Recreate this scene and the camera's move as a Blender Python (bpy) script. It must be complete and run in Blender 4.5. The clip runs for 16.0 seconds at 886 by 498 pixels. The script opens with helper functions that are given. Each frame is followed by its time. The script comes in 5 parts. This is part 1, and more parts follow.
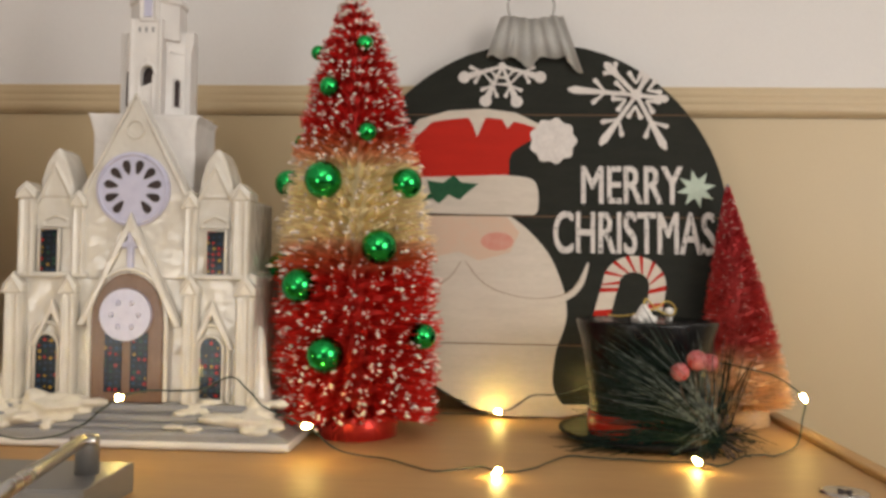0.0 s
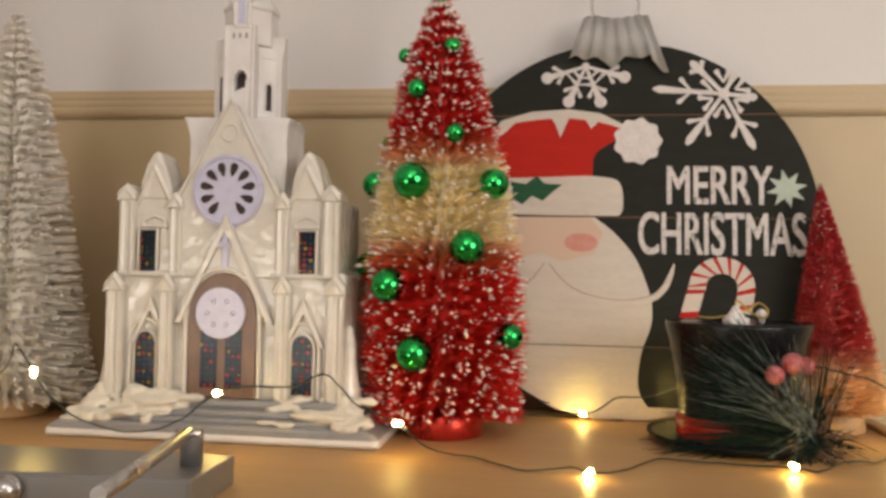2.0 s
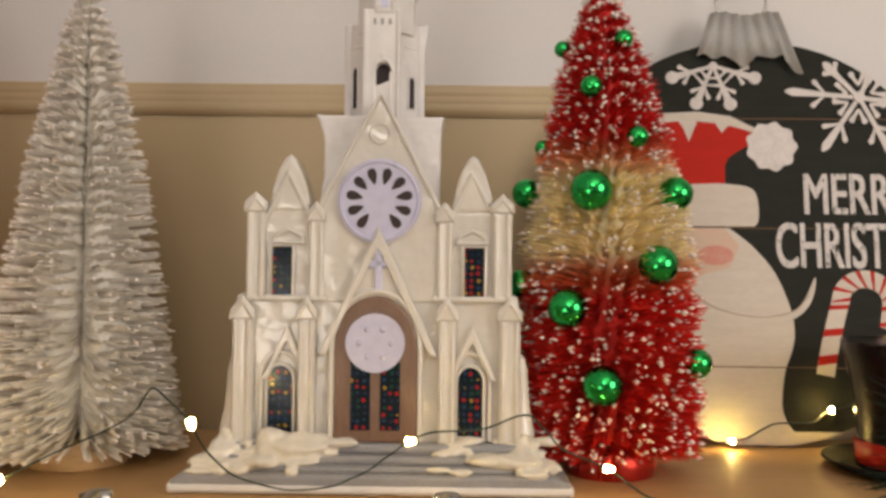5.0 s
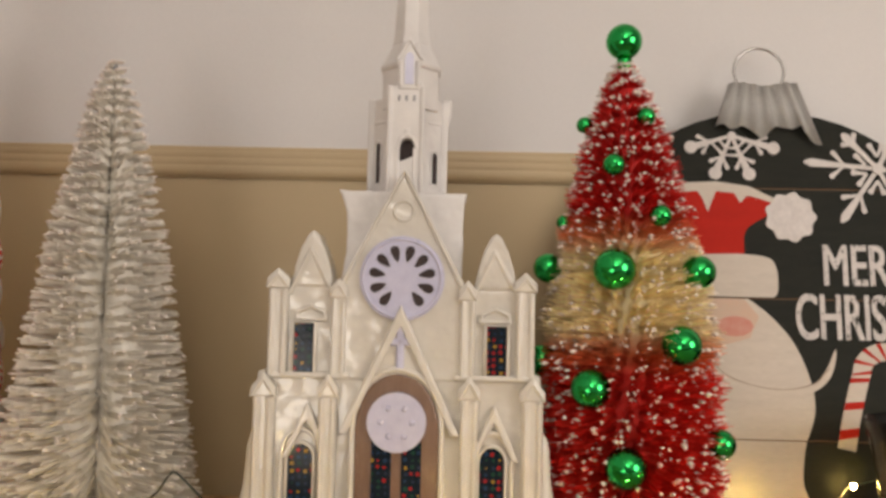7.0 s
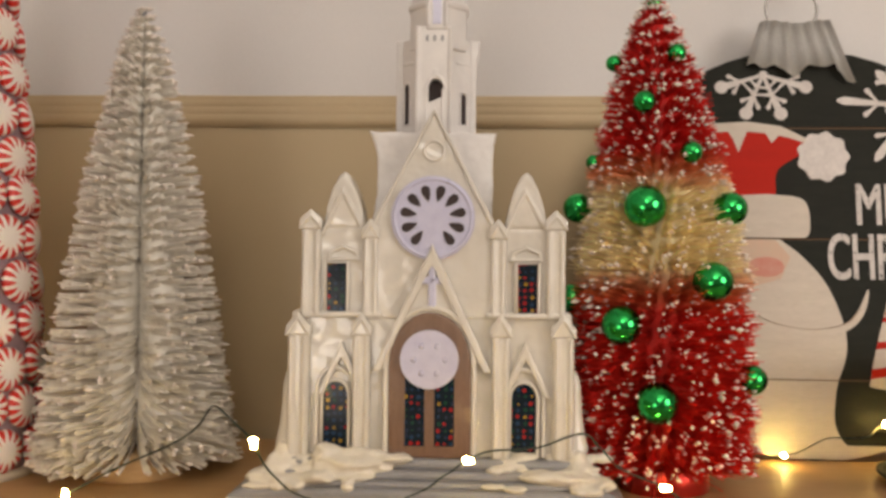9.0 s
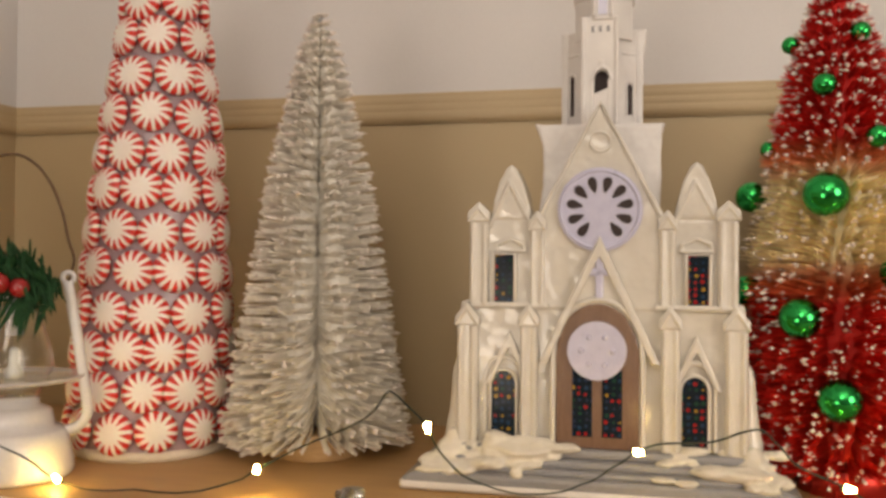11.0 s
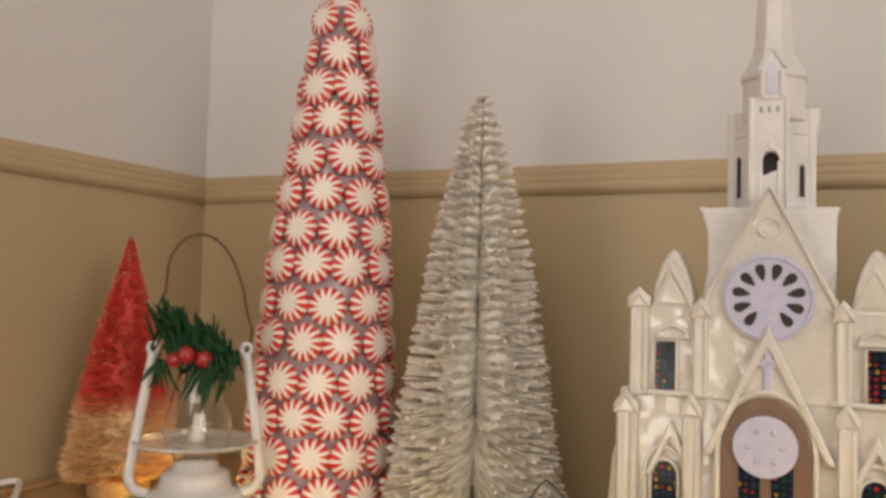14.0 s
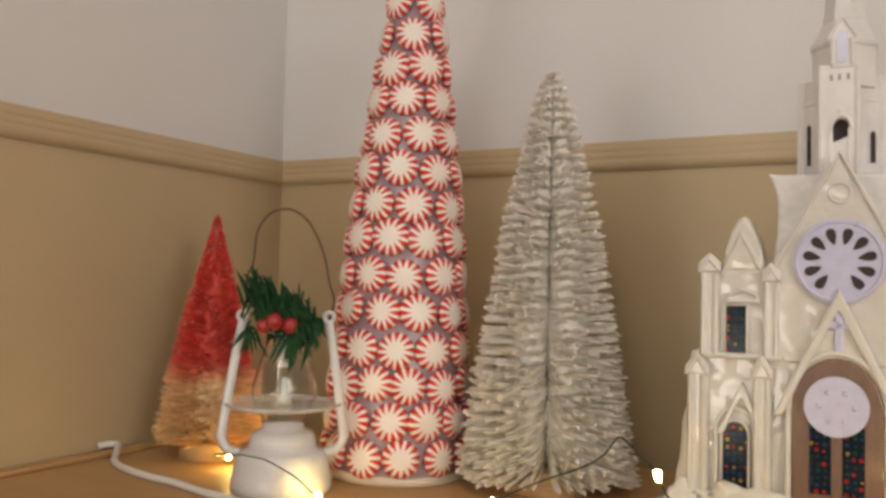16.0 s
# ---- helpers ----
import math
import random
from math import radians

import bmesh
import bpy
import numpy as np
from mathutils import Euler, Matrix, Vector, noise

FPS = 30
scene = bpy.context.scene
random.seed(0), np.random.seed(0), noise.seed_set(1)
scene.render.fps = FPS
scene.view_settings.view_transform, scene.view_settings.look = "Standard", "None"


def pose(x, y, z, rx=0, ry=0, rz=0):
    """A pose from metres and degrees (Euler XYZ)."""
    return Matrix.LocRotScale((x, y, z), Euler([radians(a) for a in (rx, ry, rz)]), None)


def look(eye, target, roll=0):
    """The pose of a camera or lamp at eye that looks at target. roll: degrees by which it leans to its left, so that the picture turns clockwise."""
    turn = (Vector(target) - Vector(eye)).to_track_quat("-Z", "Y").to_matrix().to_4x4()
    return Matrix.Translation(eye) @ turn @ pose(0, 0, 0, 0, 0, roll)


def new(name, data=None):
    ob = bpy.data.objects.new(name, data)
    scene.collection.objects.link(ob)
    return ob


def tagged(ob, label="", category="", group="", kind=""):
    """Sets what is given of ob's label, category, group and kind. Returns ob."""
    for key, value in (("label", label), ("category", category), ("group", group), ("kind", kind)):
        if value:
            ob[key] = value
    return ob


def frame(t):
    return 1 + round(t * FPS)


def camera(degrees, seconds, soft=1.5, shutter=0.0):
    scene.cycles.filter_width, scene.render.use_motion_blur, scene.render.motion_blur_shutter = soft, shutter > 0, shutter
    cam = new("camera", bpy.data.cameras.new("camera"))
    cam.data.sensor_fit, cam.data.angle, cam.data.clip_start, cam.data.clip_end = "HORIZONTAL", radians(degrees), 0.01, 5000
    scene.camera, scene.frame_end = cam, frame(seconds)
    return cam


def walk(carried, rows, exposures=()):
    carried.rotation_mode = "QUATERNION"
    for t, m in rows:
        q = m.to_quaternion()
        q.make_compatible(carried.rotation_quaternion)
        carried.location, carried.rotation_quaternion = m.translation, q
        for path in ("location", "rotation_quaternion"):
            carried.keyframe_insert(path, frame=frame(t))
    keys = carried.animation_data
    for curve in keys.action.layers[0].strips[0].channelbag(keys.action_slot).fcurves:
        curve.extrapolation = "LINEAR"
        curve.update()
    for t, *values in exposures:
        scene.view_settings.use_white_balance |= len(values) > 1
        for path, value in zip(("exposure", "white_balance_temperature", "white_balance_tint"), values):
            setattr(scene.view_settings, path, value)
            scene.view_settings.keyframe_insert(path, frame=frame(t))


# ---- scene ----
cam = camera(54.95, 16.0, soft=3.2)
PATH = [
    (0, (0.0699, 0.0000, 0.8756), (-0.0743, 1.9941, 0.9270), 0.88),
    (0.5, (0.0670, -0.0048, 0.8739), (-0.1277, 1.9847, 0.9374), 0.84),
    (1, (0.0630, -0.0100, 0.8738), (-0.1734, 1.9750, 0.9363), 0.91),
    (1.5, (0.0616, -0.0139, 0.8743), (-0.2062, 1.9672, 0.9338), 0.94),
    (2, (0.0535, -0.0044, 0.8724), (-0.2412, 1.9729, 0.9309), 1.08),
    (2.5, (0.0350, -0.0001, 0.8712), (-0.2882, 1.9729, 0.9216), 1.57),
    (3, (0.0103, 0.0001, 0.8698), (-0.3305, 1.9704, 0.9139), 1.89),
    (3.5, (-0.0236, 0.0045, 0.8686), (-0.3301, 1.9804, 0.9083), 2.16),
    (4, (-0.0637, 0.0245, 0.8708), (-0.2886, 2.0116, 0.9040), 1.54),
    (4.5, (-0.1085, 0.0410, 0.8731), (-0.2316, 2.0368, 0.9131), 0.41),
    (5, (-0.1437, 0.0539, 0.8841), (-0.1988, 2.0522, 0.9454), 0.59),
    (7.5, (-0.1568, 0.0533, 0.9151), (-0.2222, 2.0474, 1.0540), 1.24),
    (8, (-0.1560, 0.0521, 0.9018), (-0.2283, 2.0486, 0.9949), 0.71),
    (10.5, (-0.1676, 0.0456, 0.8971), (-0.5175, 2.0145, 0.9257), 0.84),
    (11, (-0.1656, 0.0412, 0.8977), (-0.6475, 1.9821, 0.9244), 0.45),
    (11.5, (-0.1663, 0.0448, 0.8940), (-0.7443, 1.9592, 0.9288), 0.47),
    (12, (-0.1690, 0.0491, 0.9007), (-0.8064, 1.9447, 0.9179), 0.71),
    (12.5, (-0.1735, 0.0377, 0.9047), (-0.8689, 1.9122, 0.9559), 1.14),
    (13, (-0.1665, 0.0312, 0.9159), (-0.9254, 1.8808, 0.9706), 0.87),
    (13.5, (-0.1633, 0.0284, 0.9270), (-0.9750, 1.8544, 1.0087), 1.26),
    (14, (-0.1618, 0.0348, 0.9284), (-1.0004, 1.8474, 1.0347), 1.50),
    (14.5, (-0.1566, 0.0453, 0.9285), (-1.0391, 1.8359, 1.0515), 1.67),
    (15, (-0.1617, 0.0377, 0.9328), (-1.0151, 1.8418, 1.0621), 1.50),
    (15.5, (-0.1715, 0.0277, 0.9265), (-1.0587, 1.8161, 1.0462), 1.69),
    (16, (-0.1605, 0.0076, 0.9105), (-1.1229, 1.7587, 0.9965), 1.31),
]
walk(cam, [(t, look(eye, target, roll)) for t, eye, target, roll in PATH],
     exposures=[(0.0, 0.0, 6300, 7), (1.5, 0.0, 6450, 9), (3.0, 0.0, 6500, 10), (8.2, 0.0, 6500, 10), (10.5, 0.0, 7000, 11), (12.2, 0.0, 7000, 11), (13.5, 0.0, 6600, 10), (16.0, 0.0, 6400, 8)])

# ---- world and light ----
world = bpy.data.worlds.new("world")
world.use_nodes = True
world.node_tree.nodes["Background"].inputs[0].default_value = (0.9, 0.85, 0.8, 1)
world.node_tree.nodes["Background"].inputs[1].default_value = 0.02
scene.world = world


def area_light(name, eye, target, size, watts, colour):
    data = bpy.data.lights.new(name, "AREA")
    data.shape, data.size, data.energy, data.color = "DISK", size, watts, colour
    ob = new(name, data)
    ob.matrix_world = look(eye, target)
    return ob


# unseen source on the right, aimed by the wall shadows; its kind is unknown
area_light("right_light", (1.05, -0.40, 1.12), (0.30, 0.75, 0.85), 0.80, 10.0, (1.0, 0.90, 0.80))
# unseen low source at front left, set for the tree shadows; kind unknown
area_light("low_left_light", (-0.60, -0.60, 0.70), (-0.42, 0.75, 0.98), 0.42, 2.0, (1.0, 0.91, 0.82))
# added soft light from behind the camera, with no fixture of its own
area_light("rear_light", (-0.10, -1.75, 1.95), (-0.2, 0.7, 0.9), 0.70, 6.5, (1.0, 0.92, 0.83))
# added fill, turned up so that the ceiling's bounce brightens everything softly
area_light("ceiling_bounce_fill", (0.60, -1.60, 1.70), (0.55, -1.50, 2.5), 0.40, 34.0, (1.0, 0.925, 0.845))


# ---- materials ----
def socket(node, name):
    return node.inputs[name]


def paint(name, a, b=None, rough=0.5, metal=0.0, scale=30.0, fine=400.0, bump=0.15, stretch=(1, 1, 1), coat=0.0, spread=0.08, sheen=0.0, transmit=0.0, deep=0.0008, spec=0.5):
    """A surface whose colour drifts between a and b at two scales, with a fine relief."""
    m = bpy.data.materials.new(name)
    m.use_nodes = True
    nt = m.node_tree
    bsdf = nt.nodes["Principled BSDF"]
    b = b or tuple(0.86 * v for v in a)
    tc = nt.nodes.new("ShaderNodeTexCoord")
    mp = nt.nodes.new("ShaderNodeMapping")
    mp.inputs["Scale"].default_value = stretch
    nt.links.new(tc.outputs["Object"], mp.inputs["Vector"])
    n1 = nt.nodes.new("ShaderNodeTexNoise")
    n1.inputs["Scale"].default_value, n1.inputs["Detail"].default_value = scale, 4
    n2 = nt.nodes.new("ShaderNodeTexNoise")
    n2.inputs["Scale"].default_value, n2.inputs["Detail"].default_value = fine, 3
    for n in (n1, n2):
        nt.links.new(mp.outputs[0], n.inputs["Vector"])
    mix = nt.nodes.new("ShaderNodeMath")
    mix.operation = "MULTIPLY_ADD"
    mix.inputs[1].default_value = 0.45
    nt.links.new(n2.outputs["Fac"], mix.inputs[0])
    half = nt.nodes.new("ShaderNodeMath")
    half.operation = "MULTIPLY"
    half.inputs[1].default_value = 0.55
    nt.links.new(n1.outputs["Fac"], half.inputs[0])
    nt.links.new(half.outputs[0], mix.inputs[2])
    ramp = nt.nodes.new("ShaderNodeValToRGB")
    ramp.color_ramp.elements[0].position, ramp.color_ramp.elements[1].position = 0.36, 0.64
    ramp.color_ramp.elements[0].color, ramp.color_ramp.elements[1].color = (*b, 1), (*a, 1)
    nt.links.new(mix.outputs[0], ramp.inputs[0])
    nt.links.new(ramp.outputs[0], bsdf.inputs["Base Color"])
    rr = nt.nodes.new("ShaderNodeMapRange")
    rr.inputs["To Min"].default_value, rr.inputs["To Max"].default_value = max(0.02, rough - spread), min(1.0, rough + spread)
    nt.links.new(n1.outputs["Fac"], rr.inputs["Value"])
    nt.links.new(rr.outputs[0], bsdf.inputs["Roughness"])
    bsdf.inputs["Metallic"].default_value = metal
    bsdf.inputs["Specular IOR Level"].default_value = spec
    bsdf.inputs["Coat Weight"].default_value = coat
    bsdf.inputs["Coat Roughness"].default_value = 0.12
    bsdf.inputs["Sheen Weight"].default_value = sheen
    bsdf.inputs["Transmission Weight"].default_value = transmit
    if bump:
        bp = nt.nodes.new("ShaderNodeBump")
        bp.inputs["Strength"].default_value, bp.inputs["Distance"].default_value = bump, deep
        nt.links.new(mix.outputs[0], bp.inputs["Height"])
        nt.links.new(bp.outputs[0], bsdf.inputs["Normal"])
    return m


def banded(name, stops, rough=0.55, wobble=0.012, fine=260.0):
    """Bristles dyed in bands: stops are (height above the base, colour)."""
    m = paint(name, (1, 1, 1), rough=rough, bump=0, spec=0.2)
    nt = m.node_tree
    bsdf = nt.nodes["Principled BSDF"]
    tc = nt.nodes.new("ShaderNodeTexCoord")
    sep = nt.nodes.new("ShaderNodeSeparateXYZ")
    nt.links.new(tc.outputs["Object"], sep.inputs[0])
    nz = nt.nodes.new("ShaderNodeTexNoise")
    nz.inputs["Scale"].default_value = 55
    nt.links.new(tc.outputs["Object"], nz.inputs["Vector"])
    ma = nt.nodes.new("ShaderNodeMath")
    ma.operation = "MULTIPLY_ADD"
    ma.inputs[1].default_value = wobble * 2
    nt.links.new(nz.outputs["Fac"], ma.inputs[0])
    nt.links.new(sep.outputs["Z"], ma.inputs[2])
    top = max(s[0] for s in stops) + 0.05
    dv = nt.nodes.new("ShaderNodeMath")
    dv.operation = "DIVIDE"
    dv.inputs[1].default_value = top
    nt.links.new(ma.outputs[0], dv.inputs[0])
    ramp = nt.nodes.new("ShaderNodeValToRGB")
    el = ramp.color_ramp.elements
    for k, (z, col) in enumerate(stops):
        e = el[k] if k < 2 else el.new(1.0)
        e.position, e.color = min(1, (z + wobble) / top), (*col, 1)
    nt.links.new(dv.outputs[0], ramp.inputs[0])
    geo = nt.nodes.new("ShaderNodeNewGeometry")
    hsv = nt.nodes.new("ShaderNodeHueSaturation")
    mr = nt.nodes.new("ShaderNodeMapRange")
    mr.inputs["To Min"].default_value, mr.inputs["To Max"].default_value = 0.80, 1.35
    nt.links.new(geo.outputs["Random Per Island"], mr.inputs["Value"])
    nt.links.new(mr.outputs[0], hsv.inputs["Value"])
    nt.links.new(ramp.outputs[0], hsv.inputs["Color"])
    nt.links.new(hsv.outputs[0], bsdf.inputs["Base Color"])
    return m


def let_light_through(m, share):
    """Thin bristles pass a share of the light on."""
    nt = m.node_tree
    bsdf, out = nt.nodes["Principled BSDF"], nt.nodes["Material Output"]
    tr = nt.nodes.new("ShaderNodeBsdfTranslucent")
    nt.links.new(bsdf.inputs["Base Color"].links[0].from_socket, tr.inputs["Color"])
    mx = nt.nodes.new("ShaderNodeMixShader")
    mx.inputs[0].default_value = share
    nt.links.new(bsdf.outputs[0], mx.inputs[1])
    nt.links.new(tr.outputs[0], mx.inputs[2])
    nt.links.new(mx.outputs[0], out.inputs["Surface"])
    return m


def candy_material():
    m = paint("peppermint_candy", (0.86, 0.80, 0.74), (0.80, 0.72, 0.66), rough=0.42, scale=120, bump=0.05, coat=0.1)
    nt = m.node_tree
    bsdf = nt.nodes["Principled BSDF"]
    base = bsdf.inputs["Base Color"].links[0].from_socket
    tc = nt.nodes.new("ShaderNodeTexCoord")
    sep = nt.nodes.new("ShaderNodeSeparateXYZ")
    nt.links.new(tc.outputs["Object"], sep.inputs[0])

    def calc(op, a, b=None):
        n = nt.nodes.new("ShaderNodeMath")
        n.operation = op
        for k, v in enumerate((a, b)):
            if v is None:
                continue
            if isinstance(v, (int, float)):
                n.inputs[k].default_value = v
            else:
                nt.links.new(v, n.inputs[k])
        return n.outputs[0]

    x, y = sep.outputs["X"], sep.outputs["Y"]
    ang = calc("ARCTAN2", y, x)
    r = calc("SQRT", calc("ADD", calc("MULTIPLY", x, x), calc("MULTIPLY", y, y)))
    info = nt.nodes.new("ShaderNodeObjectInfo")
    wave = calc("SINE", calc("ADD", calc("MULTIPLY", ang, 13.0), calc("MULTIPLY", r, 90.0)))
    grow = calc("MULTIPLY", calc("MAXIMUM", calc("SUBTRACT", r, calc("ADD", 0.0070, calc("MULTIPLY", info.outputs["Random"], 0.0012))), 0.0), 235.0)
    fac = calc("GREATER_THAN", wave, calc("MAXIMUM", calc("SUBTRACT", 1.0, grow), -0.28))
    mixc = nt.nodes.new("ShaderNodeMix")
    mixc.data_type = "RGBA"
    nt.links.new(fac, mixc.inputs["Factor"])
    nt.links.new(base, mixc.inputs["A"])
    mixc.inputs["B"].default_value = (0.62, 0.024, 0.016, 1)
    nt.links.new(mixc.outputs["Result"], bsdf.inputs["Base Color"])
    bsdf.inputs["Subsurface Weight"].default_value = 0.15
    bsdf.inputs["Subsurface Scale"].default_value = 0.004
    return m


def stained_material():
    m = paint("stained_glass", (0.01, 0.02, 0.03), rough=0.10, bump=0.3, spec=0.25)
    nt = m.node_tree
    bsdf = nt.nodes["Principled BSDF"]
    tc = nt.nodes.new("ShaderNodeTexCoord")
    mp = nt.nodes.new("ShaderNodeMapping")
    mp.inputs["Scale"].default_value = (1, 0.0, 1)
    nt.links.new(tc.outputs["Object"], mp.inputs["Vector"])
    vo = nt.nodes.new("ShaderNodeTexVoronoi")
    vo.inputs["Scale"].default_value, vo.inputs["Randomness"].default_value = 235, 0.3
    nt.links.new(mp.outputs[0], vo.inputs["Vector"])
    sep = nt.nodes.new("ShaderNodeSeparateColor")
    nt.links.new(vo.outputs["Color"], sep.inputs[0])
    pick = nt.nodes.new("ShaderNodeValToRGB")
    pick.color_ramp.interpolation = "CONSTANT"
    el = pick.color_ramp.elements
    for k, (p, col) in enumerate(((0, (0.28, 0.016, 0.018)), (0.25, (0.015, 0.04, 0.09)), (0.5, (0.30, 0.18, 0.025)), (0.66, (0.012, 0.05, 0.032)), (0.85, (0.02, 0.03, 0.06)))):
        e = el[k] if k < 2 else el.new(1.0)
        e.position, e.color = p, (*col, 1)
    nt.links.new(sep.outputs[0], pick.inputs[0])
    cut = nt.nodes.new("ShaderNodeMath")
    cut.operation = "LESS_THAN"
    cut.inputs[1].default_value = 0.33
    nt.links.new(vo.outputs["Distance"], cut.inputs[0])
    mixc = nt.nodes.new("ShaderNodeMix")
    mixc.data_type = "RGBA"
    nt.links.new(cut.outputs[0], mixc.inputs["Factor"])
    mixc.inputs["A"].default_value = (0.008, 0.014, 0.022, 1)
    nt.links.new(pick.outputs[0], mixc.inputs["B"])
    nt.links.new(mixc.outputs["Result"], bsdf.inputs["Base Color"])
    return m


def worn_material():
    """White paint rubbed through to the dark board in short upright streaks."""
    m = paint("worn_white_paint", (0.70, 0.66, 0.64), (0.58, 0.545, 0.53), rough=0.7, scale=90, fine=340, bump=0.15, spec=0.12)
    nt = m.node_tree
    bsdf = nt.nodes["Principled BSDF"]
    base = bsdf.inputs["Base Color"].links[0].from_socket
    tc = nt.nodes.new("ShaderNodeTexCoord")
    mp = nt.nodes.new("ShaderNodeMapping")
    mp.inputs["Scale"].default_value = (1.0, 0.0, 0.42)
    nt.links.new(tc.outputs["Object"], mp.inputs["Vector"])
    nz = nt.nodes.new("ShaderNodeTexNoise")
    nz.inputs["Scale"].default_value, nz.inputs["Detail"].default_value, nz.inputs["Roughness"].default_value = 300, 4, 0.6
    nt.links.new(mp.outputs[0], nz.inputs["Vector"])
    ramp = nt.nodes.new("ShaderNodeValToRGB")
    ramp.color_ramp.elements[0].position, ramp.color_ramp.elements[1].position = 0.36, 0.43
    nt.links.new(nz.outputs["Fac"], ramp.inputs[0])
    mixc = nt.nodes.new("ShaderNodeMix")
    mixc.data_type = "RGBA"
    nt.links.new(ramp.outputs[0], mixc.inputs["Factor"])
    mixc.inputs["A"].default_value = (0.045, 0.045, 0.038, 1)
    nt.links.new(base, mixc.inputs["B"])
    nt.links.new(mixc.outputs["Result"], bsdf.inputs["Base Color"])
    return m


def glass_material():
    m = bpy.data.materials.new("clear_glass")
    m.use_nodes = True
    b = m.node_tree.nodes["Principled BSDF"]
    b.inputs["Base Color"].default_value = (0.97, 0.98, 0.97, 1)
    b.inputs["Roughness"].default_value = 0.03
    b.inputs["Transmission Weight"].default_value = 1.0
    b.inputs["IOR"].default_value = 1.40
    return m


def glow_material(name, colour, strength):
    m = bpy.data.materials.new(name)
    m.use_nodes = True
    b = m.node_tree.nodes["Principled BSDF"]
    b.inputs["Base Color"].default_value = (0.9, 0.8, 0.6, 1)
    b.inputs["Emission Color"].default_value = (*colour, 1)
    b.inputs["Emission Strength"].default_value = strength
    return m


